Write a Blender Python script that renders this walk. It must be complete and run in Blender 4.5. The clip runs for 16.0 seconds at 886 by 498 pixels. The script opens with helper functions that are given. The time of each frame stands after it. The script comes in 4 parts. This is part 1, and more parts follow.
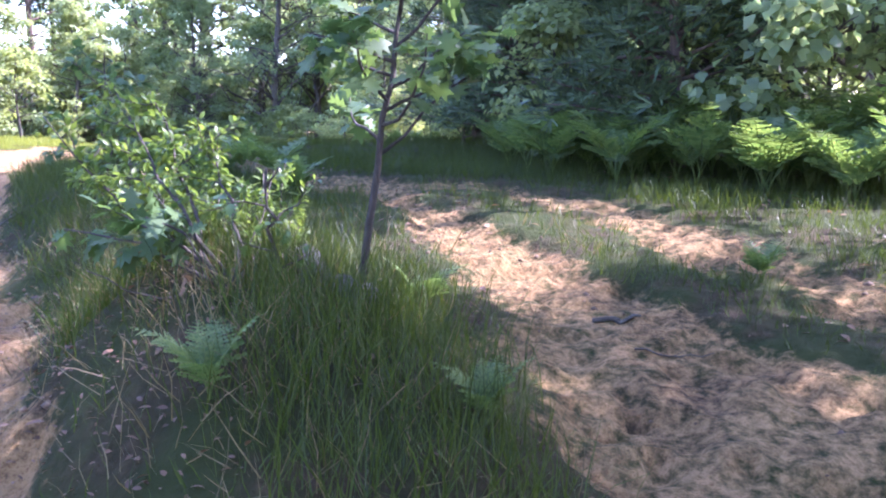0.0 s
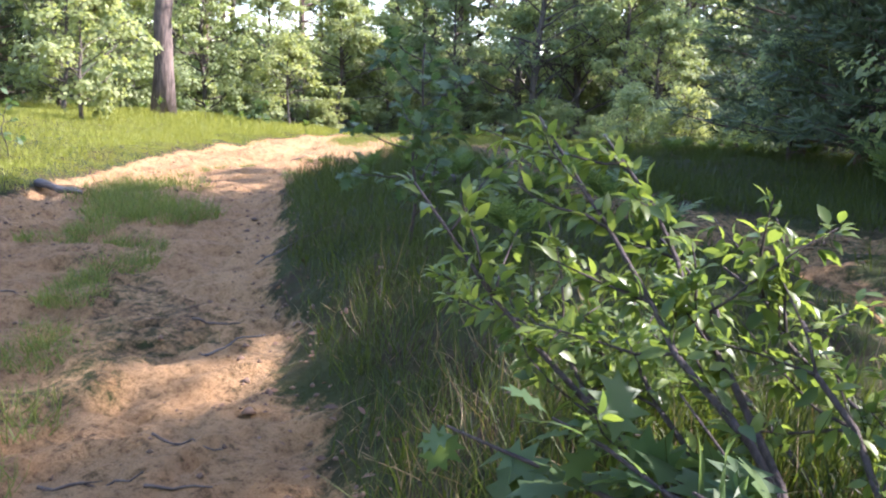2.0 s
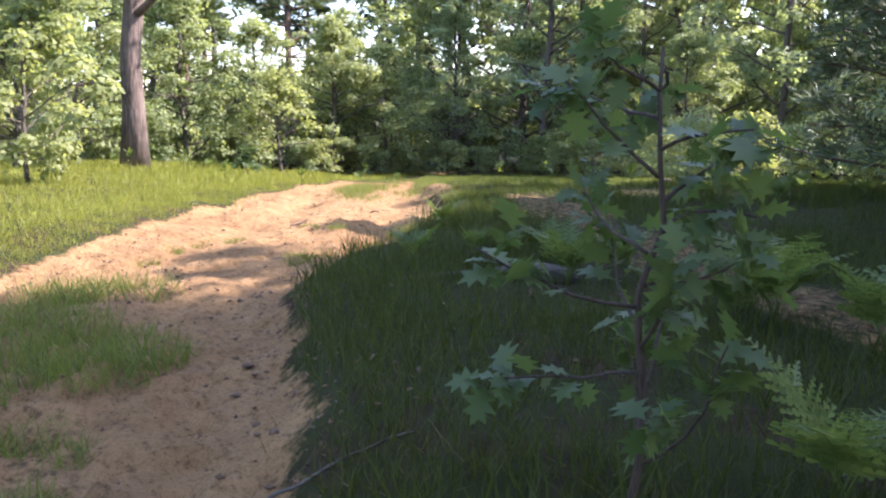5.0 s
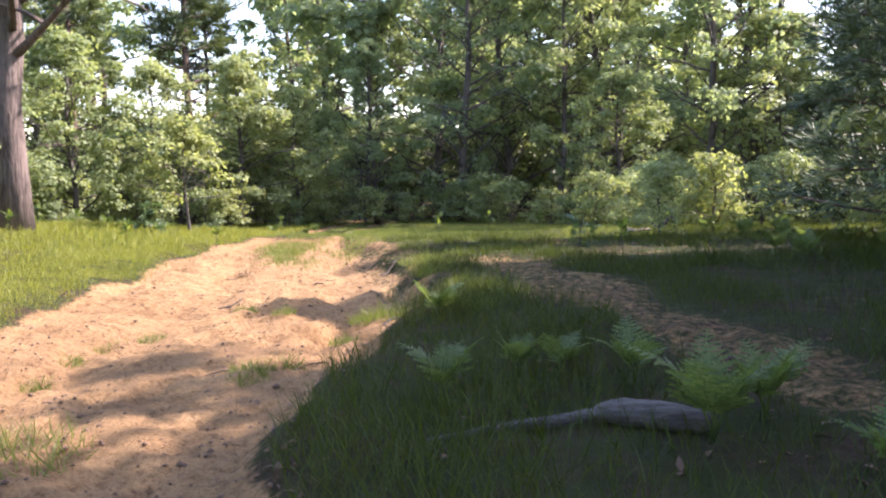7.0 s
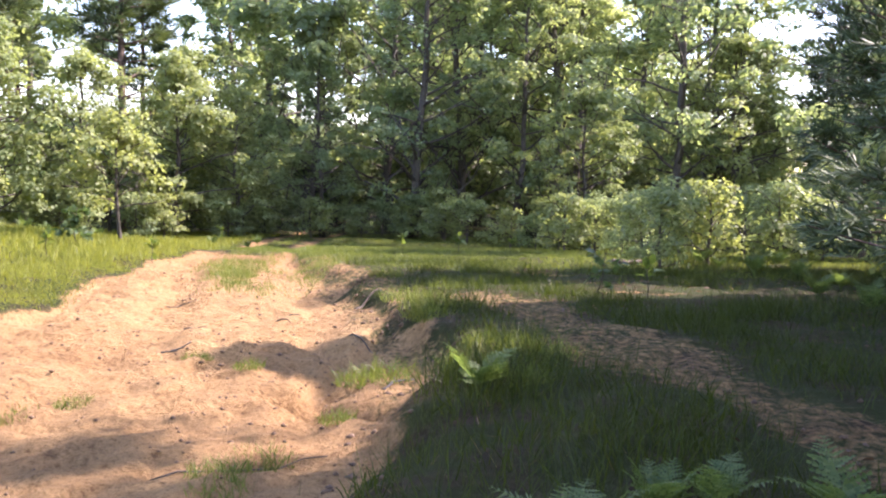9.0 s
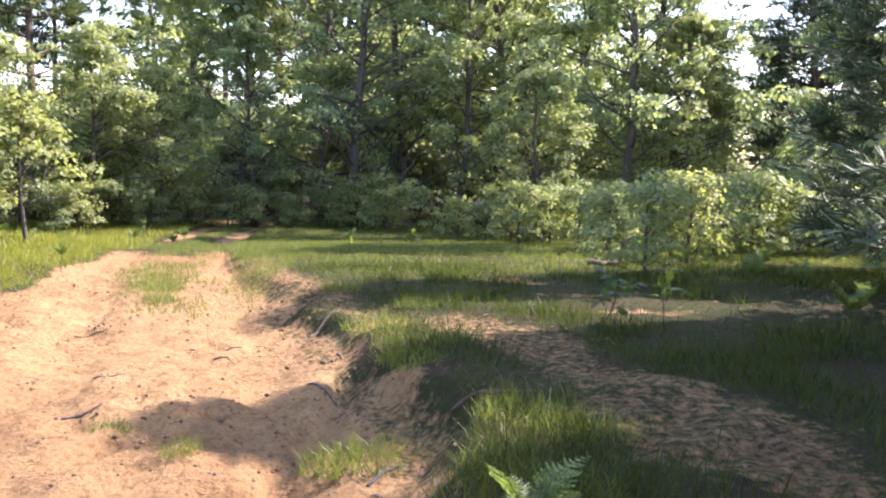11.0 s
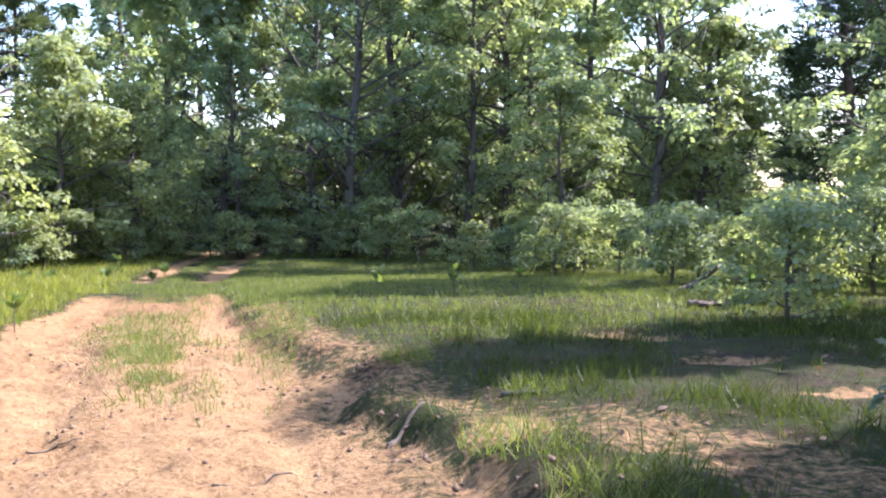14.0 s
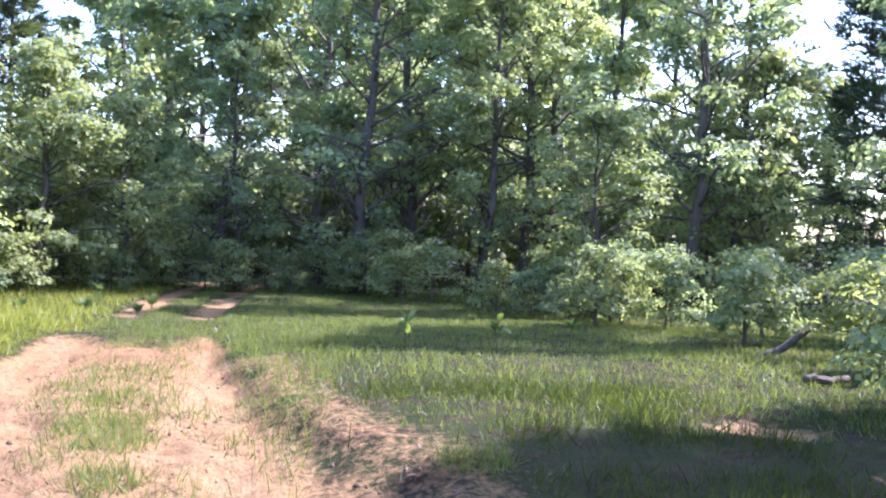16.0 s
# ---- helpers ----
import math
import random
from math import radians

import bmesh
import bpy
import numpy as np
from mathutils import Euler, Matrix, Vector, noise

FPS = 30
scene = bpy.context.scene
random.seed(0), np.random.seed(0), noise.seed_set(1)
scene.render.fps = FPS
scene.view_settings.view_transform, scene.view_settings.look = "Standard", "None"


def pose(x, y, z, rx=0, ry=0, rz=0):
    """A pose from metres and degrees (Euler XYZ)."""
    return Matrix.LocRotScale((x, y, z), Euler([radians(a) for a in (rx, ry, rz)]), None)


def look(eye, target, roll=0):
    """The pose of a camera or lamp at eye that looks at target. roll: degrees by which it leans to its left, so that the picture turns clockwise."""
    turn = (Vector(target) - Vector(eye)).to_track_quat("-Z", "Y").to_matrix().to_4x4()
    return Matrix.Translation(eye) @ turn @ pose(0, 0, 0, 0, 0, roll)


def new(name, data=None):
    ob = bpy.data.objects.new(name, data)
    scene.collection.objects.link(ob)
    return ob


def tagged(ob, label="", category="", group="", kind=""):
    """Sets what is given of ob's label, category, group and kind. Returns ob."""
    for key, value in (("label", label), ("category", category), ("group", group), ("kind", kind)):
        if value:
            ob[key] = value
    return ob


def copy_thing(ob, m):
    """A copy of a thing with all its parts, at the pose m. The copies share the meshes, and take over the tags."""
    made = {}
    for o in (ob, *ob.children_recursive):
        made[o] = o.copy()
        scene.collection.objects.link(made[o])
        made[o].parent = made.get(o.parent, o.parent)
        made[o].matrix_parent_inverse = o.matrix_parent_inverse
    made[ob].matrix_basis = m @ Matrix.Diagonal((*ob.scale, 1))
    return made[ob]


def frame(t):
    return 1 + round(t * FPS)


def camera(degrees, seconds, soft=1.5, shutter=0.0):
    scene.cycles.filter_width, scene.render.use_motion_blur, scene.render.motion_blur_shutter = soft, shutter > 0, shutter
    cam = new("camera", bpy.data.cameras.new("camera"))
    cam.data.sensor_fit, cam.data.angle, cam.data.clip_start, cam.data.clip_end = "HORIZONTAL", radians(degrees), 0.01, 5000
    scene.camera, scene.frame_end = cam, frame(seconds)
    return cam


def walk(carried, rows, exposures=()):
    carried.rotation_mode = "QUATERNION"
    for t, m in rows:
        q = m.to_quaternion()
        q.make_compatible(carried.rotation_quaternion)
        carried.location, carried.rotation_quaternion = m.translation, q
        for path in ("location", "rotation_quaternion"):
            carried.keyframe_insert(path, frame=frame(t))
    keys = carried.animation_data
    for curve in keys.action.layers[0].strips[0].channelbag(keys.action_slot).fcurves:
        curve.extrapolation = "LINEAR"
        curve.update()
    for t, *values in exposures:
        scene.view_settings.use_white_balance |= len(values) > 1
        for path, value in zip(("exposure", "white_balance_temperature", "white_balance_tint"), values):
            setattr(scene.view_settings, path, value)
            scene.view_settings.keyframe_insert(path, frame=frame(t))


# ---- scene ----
cam = camera(53.1, 16.0, soft=2.1)
METRES, EYE, TILT, LEAN, TURN = 18.0, 1.5, -8.5, 0.0, 0.0
ROWS = [
    (0.0, 0.0, 0.0, 0.0, 0.0, 0.0, -0.0),
    (0.5, -0.021, 0.0323, 0.0086, 10.39, 0.12, -4.18),
    (1.0, -0.034, 0.063, 0.01, 13.51, 0.09, -4.16),
    (1.5, -0.0508, 0.0941, 0.0179, 13.34, -0.32, -1.91),
    (2.0, -0.0699, 0.1187, 0.0281, 14.68, -1.16, -4.36),
    (2.5, -0.0823, 0.1548, 0.0337, 15.27, 2.26, -0.97),
    (3.0, -0.097, 0.1741, 0.0377, 16.26, 2.4, -0.45),
    (3.5, -0.1174, 0.2016, 0.0491, 18.71, 1.44, -5.36),
    (4.0, -0.1283, 0.2362, 0.0521, 15.86, 1.77, -2.33),
    (6.5, -0.2159, 0.3694, 0.0815, 11.12, 0.05, -2.66),
    (7.0, -0.2293, 0.4002, 0.0883, 7.79, 3.58, 0.31),
    (7.5, -0.247, 0.4267, 0.0917, 9.37, 1.76, -1.46),
    (8.0, -0.2597, 0.4474, 0.0979, 5.02, 2.44, -2.87),
    (8.5, -0.2682, 0.4781, 0.1046, 3.44, 4.44, -0.81),
    (9.0, -0.2792, 0.4976, 0.1073, 3.23, 4.43, -1.61),
    (11.5, -0.3145, 0.6146, 0.1378, -1.61, 3.02, -0.5),
    (12.0, -0.3253, 0.6396, 0.139, 2.72, 2.98, -2.53),
    (12.5, -0.3387, 0.67, 0.1442, 8.48, 3.7, -1.89),
    (13.0, -0.348, 0.699, 0.148, 4.69, 4.74, -0.77),
    (13.5, -0.36, 0.7263, 0.1534, -0.99, 4.3, -3.18),
    (14.0, -0.365, 0.7533, 0.1548, -2.91, 4.68, 0.5),
    (14.5, -0.3705, 0.7859, 0.1571, -6.33, 4.16, 0.49),
    (15.0, -0.3772, 0.8136, 0.164, -5.96, 2.33, -3.7),
    (15.5, -0.3808, 0.848, 0.1661, -5.11, 4.63, -1.16),
    (16.0, -0.3899, 0.8796, 0.1712, -3.35, 6.99, -1.68),
]
walk(cam, [(t, pose(0, 0, EYE, TILT, LEAN, TURN) @ pose(METRES * x, METRES * y, METRES * z, 90 + pitch, roll, yaw)) for t, x, y, z, yaw, pitch, roll in ROWS],
     exposures=[(0.0, 3.1, 5300, 38), (0.5, 2.85, 5500, 32), (1.5, 2.5, 5900, 27), (2.5, 2.45, 6100, 26), (4.0, 2.3, 6200, 26), (6.5, 2.15, 6400, 30), (9.0, 2.25, 6500, 30), (11.5, 2.25, 6400, 28), (12.5, 2.15, 6500, 22), (13.5, 2.15, 6200, 22), (14.5, 2.4, 5500, 32), (15.5, 2.5, 5500, 36), (16.0, 2.4, 5400, 32)])

# ---- light ----
SUN_ELEVATION, SUN_RIGHT_OF_NORTH = 44.0, 72.0
world = bpy.data.worlds.new("sky")
scene.world = world
world.use_nodes = True
wn = world.node_tree.nodes
sky = wn.new("ShaderNodeTexSky")
sky.sky_type, sky.sun_disc = "NISHITA", False
sky.sun_elevation, sky.sun_rotation = radians(SUN_ELEVATION), radians(SUN_RIGHT_OF_NORTH)
sky.air_density, sky.dust_density, sky.ozone_density = 1.2, 1.0, 1.5
world.node_tree.links.new(sky.outputs[0], wn["Background"].inputs[0])
wn["Background"].inputs[1].default_value = 0.15
se, sa = radians(SUN_ELEVATION), radians(SUN_RIGHT_OF_NORTH)
SUN = Vector((math.cos(se) * math.sin(sa), math.cos(se) * math.cos(sa), math.sin(se)))
sun = new("sun", bpy.data.lights.new("sun", "SUN"))
sun.data.energy, sun.data.angle, sun.data.color = 4.1, radians(0.6), (1.0, 0.94, 0.86)
sun.matrix_basis = look(SUN * 60, (0, 0, 0))


# ---- materials ----
def material(name):
    m = bpy.data.materials.new(name)
    m.use_nodes = True
    nt = m.node_tree
    return m, nt, nt.nodes["Principled BSDF"], nt.nodes["Material Output"]


def node(nt, kind, **kw):
    n = nt.nodes.new(kind)
    for k, v in kw.items():
        n.inputs[k].default_value = v
    return n


def ramp(nt, source, stops):
    r = nt.nodes.new("ShaderNodeValToRGB")
    while len(r.color_ramp.elements) < len(stops):
        r.color_ramp.elements.new(0.5)
    for e, (p, c) in zip(r.color_ramp.elements, stops):
        e.position, e.color = p, (*c, 1)
    nt.links.new(source, r.inputs[0])
    return r.outputs[0]


def mix(nt, fac, a, b, mode="MIX"):
    m = nt.nodes.new("ShaderNodeMixRGB")
    m.blend_type = mode
    for i, v in enumerate((fac, a, b)):
        if isinstance(v, (int, float)):
            m.inputs[i].default_value = v
        elif isinstance(v, tuple):
            m.inputs[i].default_value = (*v, 1)
        else:
            nt.links.new(v, m.inputs[i])
    return m.outputs[0]


def noise_of(nt, scale, detail=5.0, rough=0.6, vec=None):
    n = node(nt, "ShaderNodeTexNoise", Scale=scale, Detail=detail, Roughness=rough)
    if vec is None:
        vec = nt.nodes.new("ShaderNodeTexCoord").outputs["Object"]
    nt.links.new(vec, n.inputs["Vector"])
    return n.outputs["Fac"]


def bump(nt, bsdf, height, strength, distance):
    b = node(nt, "ShaderNodeBump", Strength=strength, Distance=distance)
    nt.links.new(height, b.inputs["Height"])
    nt.links.new(b.outputs[0], bsdf.inputs["Normal"])


def leaf_material(name, dark, light, translucent=0.42, rough=0.55, tint=0.4):
    m, nt, p, out = material(name)
    geo = nt.nodes.new("ShaderNodeNewGeometry")
    info = nt.nodes.new("ShaderNodeObjectInfo")
    col = ramp(nt, geo.outputs["Random Per Island"], ((0.0, dark), (0.6, light), (1.0, tuple(min(1, c * 1.12) for c in light))))
    shift = ramp(nt, info.outputs["Random"], ((0.0, (0.8, 0.88, 0.88)), (0.5, (1, 1, 0.95)), (1.0, (1.16, 1.1, 0.86))))
    col = mix(nt, tint * 2, col, mix(nt, 1.0, col, shift, "MULTIPLY"))
    col = mix(nt, 0.25, col, ramp(nt, noise_of(nt, 9.0, 3.0), ((0.3, dark), (0.7, light))))
    nt.links.new(col, p.inputs["Base Color"])
    p.inputs["Roughness"].default_value = rough
    p.inputs["Specular IOR Level"].default_value = 0.35
    tr = nt.nodes.new("ShaderNodeBsdfTranslucent")
    nt.links.new(mix(nt, 1.0, col, (1.7, 1.65, 0.95), "MULTIPLY"), tr.inputs[0])
    ms = node(nt, "ShaderNodeMixShader", Fac=translucent)
    nt.links.new(p.outputs[0], ms.inputs[1])
    nt.links.new(tr.outputs[0], ms.inputs[2])
    nt.links.new(ms.outputs[0], out.inputs[0])
    return m


def bark_material(name, dark, light, scale=1.0, moss=None, grain=(22, 22, 3.2)):
    m, nt, p, out = material(name)
    co = nt.nodes.new("ShaderNodeTexCoord").outputs["Object"]
    mp = nt.nodes.new("ShaderNodeMapping")
    mp.inputs["Scale"].default_value = tuple(c * scale for c in grain)
    nt.links.new(co, mp.inputs[0])
    ridges = noise_of(nt, 1.0, 6.0, 0.65, mp.outputs[0])
    col = ramp(nt, ridges, ((0.32, dark), (0.62, light)))
    col = mix(nt, ramp(nt, noise_of(nt, 1.7), ((0.45, (0, 0, 0)), (0.75, (0.5, 0.5, 0.5)))), col, moss or tuple(c * 1.3 for c in light))
    nt.links.new(col, p.inputs["Base Color"])
    p.inputs["Roughness"].default_value = 0.9
    bump(nt, p, ridges, 1.0, 0.05 / scale)
    return m


def plain_material(name, a, b, scale, rough=0.85, relief=0.3):
    m, nt, p, out = material(name)
    n = noise_of(nt, scale, 6.0, 0.65)
    nt.links.new(ramp(nt, n, ((0.3, a), (0.7, b))), p.inputs["Base Color"])
    p.inputs["Roughness"].default_value = rough
    bump(nt, p, n, relief, 0.02)
    return m


def ground_material():
    m, nt, p, out = material("sandy_soil")
    at = nt.nodes.new("ShaderNodeAttribute")
    at.attribute_name = "sand"
    big, mid, fine, grit = noise_of(nt, 0.35, 4), noise_of(nt, 2.3, 6), noise_of(nt, 14.0, 8, 0.7), noise_of(nt, 90.0, 3, 0.7)
    sand = ramp(nt, mid, ((0.25, (0.185, 0.105, 0.048)), (0.5, (0.3, 0.178, 0.082)), (0.75, (0.37, 0.234, 0.113))))
    sand = mix(nt, 0.5, sand, ramp(nt, big, ((0.35, (0.22, 0.124, 0.058)), (0.65, (0.375, 0.242, 0.118)))))
    sand = mix(nt, 1.0, sand, ramp(nt, fine, ((0.3, (0.45, 0.41, 0.4)), (0.46, (0.95, 0.95, 0.95)), (0.7, (1.15, 1.15, 1.15)))), "MULTIPLY")
    sand = mix(nt, 0.6, sand, mix(nt, 1.0, sand, ramp(nt, grit, ((0.34, (0.35, 0.3, 0.28)), (0.46, (1, 1, 1)))), "MULTIPLY"))
    sand = mix(nt, 0.8, sand, mix(nt, 1.0, sand, ramp(nt, noise_of(nt, 34.0, 4, 0.7), ((0.33, (0.5, 0.46, 0.44)), (0.45, (0.97, 0.97, 0.97)), (0.7, (1.12, 1.12, 1.12)))), "MULTIPLY"))
    # random dark blotches stand in for the shade in pockmarks and dents
    pit_shade = ramp(nt, noise_of(nt, 5.0, 9, 0.72), ((0.55, (1, 1, 1)), (0.64, (0.6, 0.54, 0.5))))
    sand = mix(nt, 0.5, sand, mix(nt, 1.0, sand, pit_shade, "MULTIPLY"))
    soil = ramp(nt, fine, ((0.3, (0.02, 0.013, 0.008)), (0.5, (0.05, 0.032, 0.019)), (0.72, (0.105, 0.066, 0.04))))
    soil = mix(nt, ramp(nt, mid, ((0.32, (0, 0, 0)), (0.55, (0.85, 0.85, 0.85)))), soil, (0.03, 0.042, 0.01))
    edge = nt.nodes.new("ShaderNodeMath")
    edge.operation = "MULTIPLY_ADD"
    nt.links.new(fine, edge.inputs[0])
    edge.inputs[1].default_value = 0.9
    nt.links.new(at.outputs["Fac"], edge.inputs[2])
    fac = ramp(nt, edge.outputs[0], ((0.78, (0, 0, 0)), (1.06, (1, 1, 1))))
    nt.links.new(mix(nt, fac, soil, sand), p.inputs["Base Color"])
    p.inputs["Roughness"].default_value = 0.95
    p.inputs["Specular IOR Level"].default_value = 0.15
    bump(nt, p, mix(nt, 0.35, fine, mid), 1.0, 0.1)
    return m


M_GROUND = ground_material()
M_OAK_BARK = bark_material("oak_bark", (0.04, 0.03, 0.025), (0.18, 0.135, 0.11), 0.8)
M_BARK = bark_material("grey_bark", (0.035, 0.028, 0.022), (0.12, 0.1, 0.08), 1.3)
M_PINE_BARK = bark_material("pine_bark", (0.04, 0.026, 0.02), (0.15, 0.1, 0.075), 1.0)
M_TWIG = bark_material("twig_bark", (0.022, 0.017, 0.014), (0.07, 0.052, 0.044), 5.0)
M_DEADWOOD = bark_material("weathered_wood", (0.035, 0.03, 0.027), (0.13, 0.115, 0.105), 1.6, grain=(3.0, 26, 26))
M_DARKWOOD = bark_material("damp_wood", (0.04, 0.03, 0.024), (0.14, 0.105, 0.08), 2.0, grain=(3.0, 26, 26))
M_LEAF = leaf_material("broad_leaves", (0.13, 0.172, 0.1), (0.265, 0.318, 0.19), 0.6)
M_LEAF_LIGHT = leaf_material("light_leaves", (0.135, 0.17, 0.075), (0.245, 0.285, 0.135), 0.5)
# dark copy of the broad leaves, its shade set in the colour
M_LEAF_DARK = leaf_material("shade_darkened_leaves", (0.04, 0.075, 0.03), (0.11, 0.16, 0.06), 0.35)
M_NEEDLE = leaf_material("pine_needles", (0.035, 0.06, 0.03), (0.1, 0.135, 0.065), 0.2)
M_OAKLEAF = leaf_material("lobed_leaves", (0.04, 0.08, 0.034), (0.085, 0.13, 0.05), 0.45, 0.5, 0.1)
M_BUSHLEAF = leaf_material("toothed_leaves", (0.045, 0.085, 0.028), (0.13, 0.175, 0.04), 0.5, 0.38, 0.1)
M_FERN = leaf_material("fern_fronds", (0.05, 0.095, 0.03), (0.12, 0.165, 0.055), 0.45, 0.45, 0.2)
# shade is in this grass colour; the turf colour below is the sunlit copy
M_SHADE_GRASS = leaf_material("shade_darkened_grass_blades", (0.02, 0.034, 0.005), (0.054, 0.074, 0.012), 0.45, 0.5, 0.0)
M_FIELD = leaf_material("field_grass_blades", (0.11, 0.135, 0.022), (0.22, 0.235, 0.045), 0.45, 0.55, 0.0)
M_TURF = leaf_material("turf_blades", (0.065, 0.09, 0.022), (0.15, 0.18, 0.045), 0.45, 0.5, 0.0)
M_STRAW = leaf_material("dry_grass", (0.07, 0.052, 0.028), (0.18, 0.135, 0.07), 0.25, 0.6, 0.0)
M_DEADLEAF = leaf_material("dead_leaves", (0.06, 0.033, 0.02), (0.16, 0.09, 0.054), 0.2, 0.6, 0.0)
M_CLOD = plain_material("earth_clod", (0.055, 0.033, 0.02), (0.17, 0.1, 0.058), 12.0)


# ---- mesh tools ----
def mesh_np(name, V, F, mat, smooth=False):
    V, F = np.asarray(V, np.float32), np.asarray(F, np.int32)
    me = bpy.data.meshes.new(name)
    me.vertices.add(len(V))
    me.vertices.foreach_set("co", V.ravel())
    me.loops.add(F.size)
    me.loops.foreach_set("vertex_index", F.ravel())
    me.polygons.add(len(F))
    me.polygons.foreach_set("loop_start", np.arange(len(F), dtype=np.int32) * F.shape[1])
    if smooth:
        me.polygons.foreach_set("use_smooth", np.ones(len(F), bool))
    me.materials.append(mat)
    me.update(calc_edges=True)
    return me


def merge(pieces):
    Vs, Fs, n = [], [], 0
    for V, F in pieces:
        Vs.append(V), Fs.append(np.asarray(F) + n)
        n += len(V)
    return np.concatenate(Vs), np.concatenate(Fs)


def part(name, VF, mat, parent, label="", smooth=False):
    ob = new(name, mesh_np(name, *VF, mat, smooth))
    ob.parent = parent
    return tagged(ob, label) if label else ob


def thing(name, m, label, category, group=""):
    e = new(name)
    e.empty_display_size = 0.2
    e.matrix_basis = m
    return tagged(e, label, category, group)


def tube(P, R, k=6, knots=0.0, rng=None):
    """A tapered tube along the points P with radii R, closed at its far end."""
    P, R = np.asarray(P, float), np.asarray(R, float)
    T = np.gradient(P, axis=0)
    T /= np.linalg.norm(T, axis=1)[:, None] + 1e-9
    up = np.array([0.0, 0, 1]) if abs(T[0, 2]) < 0.8 else np.array([1.0, 0, 0])
    A = np.cross(T, up)
    A /= np.linalg.norm(A, axis=1)[:, None] + 1e-9
    B = np.cross(T, A)
    a = np.linspace(0, 2 * np.pi, k, endpoint=False)
    rr = R[:, None] * np.ones(k)
    if knots and rng is not None:
        rr = rr * (1 + knots * rng.uniform(-1, 1, rr.shape))
    V = P[:, None] + rr[..., None] * (np.cos(a)[None, :, None] * A[:, None] + np.sin(a)[None, :, None] * B[:, None])
    V = V.reshape(-1, 3)
    n = len(P)
    i, j = np.meshgrid(np.arange(n - 1), np.arange(k), indexing="ij")
    F = np.stack((i * k + j, i * k + (j + 1) % k, (i + 1) * k + (j + 1) % k, (i + 1) * k + j), -1).reshape(-1, 4)
    V = np.concatenate((V, P[-1:] + T[-1] * R[-1], P[:1]))
    j = np.arange(0, k, 2)
    cap = np.stack(((n - 1) * k + j, (n - 1) * k + (j + 1) % k, (n - 1) * k + (j + 2) % k, np.full(len(j), n * k)), -1)
    foot = np.stack(((j + 2) % k, (j + 1) % k, j, np.full(len(j), n * k + 1)), -1)
    return V, np.concatenate((F, cap, foot))


def bent(rng, a, d, length, n=5, wobble=0.12, rise=0.0):
    """A crooked path from a in the direction d."""
    d = np.asarray(d, float) / np.linalg.norm(d)
    P = [np.asarray(a, float)]
    for i in range(n):
        d = d + rng.normal(0, wobble, 3) + np.array([0, 0, rise])
        d /= np.linalg.norm(d)
        P.append(P[-1] + d * length / n)
    return np.array(P)


def place(template, pos, axis, normal, size):
    """Copies of a template (its axis y, its face z) at pos, one mesh."""
    TV, TF = template
    y = axis / (np.linalg.norm(axis, axis=1)[:, None] + 1e-9)
    x = np.cross(y, normal)
    x /= np.linalg.norm(x, axis=1)[:, None] + 1e-9
    z = np.cross(x, y)
    V = pos[:, None] + size[:, None, None] * (TV[None, :, 0:1] * x[:, None] + TV[None, :, 1:2] * y[:, None] + TV[None, :, 2:3] * z[:, None])
    F = TF[None] + (np.arange(len(pos)) * len(TV))[:, None, None]
    return V.reshape(-1, 3), F.reshape(-1, TF.shape[1])


BROAD_LEAF = (np.array([(0, 0, 0), (0.43, 0.48, 0.1), (0, 1, -0.1), (-0.43, 0.48, 0.1)]), np.array([(0, 1, 2, 3)]))
TOOTHED = (np.array([(0, 0, 0), (0.17, 0.22, 0.05), (0.22, 0.45, 0.06), (0.14, 0.72, 0.0), (0, 1, -0.16), (-0.14, 0.72, 0.0), (-0.22, 0.45, 0.06), (-0.17, 0.22, 0.05), (0, 0.24, 0), (0, 0.48, 0), (0, 0.74, -0.06)]),
           np.array([(0, 1, 8, 7), (8, 1, 2, 9), (7, 8, 9, 6), (9, 2, 3, 10), (6, 9, 10, 5), (10, 3, 4, 5)]))
LOBED = (np.array([(0, 0, 0), (0.1, 0.18, 0.02), (0.34, 0.22, 0.05), (0.16, 0.36, 0.03), (0.46, 0.52, 0.03), (0.17, 0.6, 0.02), (0.33, 0.82, -0.04), (0.1, 0.8, -0.03), (0, 1.02, -0.12),
                   (-0.1, 0.8, -0.03), (-0.33, 0.82, -0.04), (-0.17, 0.6, 0.02), (-0.46, 0.52, 0.03), (-0.16, 0.36, 0.03), (-0.34, 0.22, 0.05), (-0.1, 0.18, 0.02), (0, 0.36, 0), (0, 0.6, -0.01)]),
         np.array([(0, 1, 16, 15), (1, 2, 3, 16), (15, 16, 13, 14), (16, 3, 5, 17), (3, 4, 5, 5), (13, 16, 17, 11), (13, 11, 12, 12), (17, 5, 7, 9), (17, 9, 11, 11), (5, 6, 7, 7), (9, 10, 11, 11), (7, 8, 9, 9)])[:, :])


def tidy(template):
    """Turns doubled corners into proper four-cornered faces by a midpoint."""
    V, F = [tuple(v) for v in template[0]], []
    for f in template[1]:
        if len(set(f)) == 4:
            F.append(tuple(f))
        else:
            a, b, c = f[0], f[1], f[2]
            V.append(tuple((np.array(V[b]) + np.array(V[c])) / 2))
            F.append((a, b, len(V) - 1, c))
    return np.array(V), np.array(F)


LOBED = tidy(LOBED)


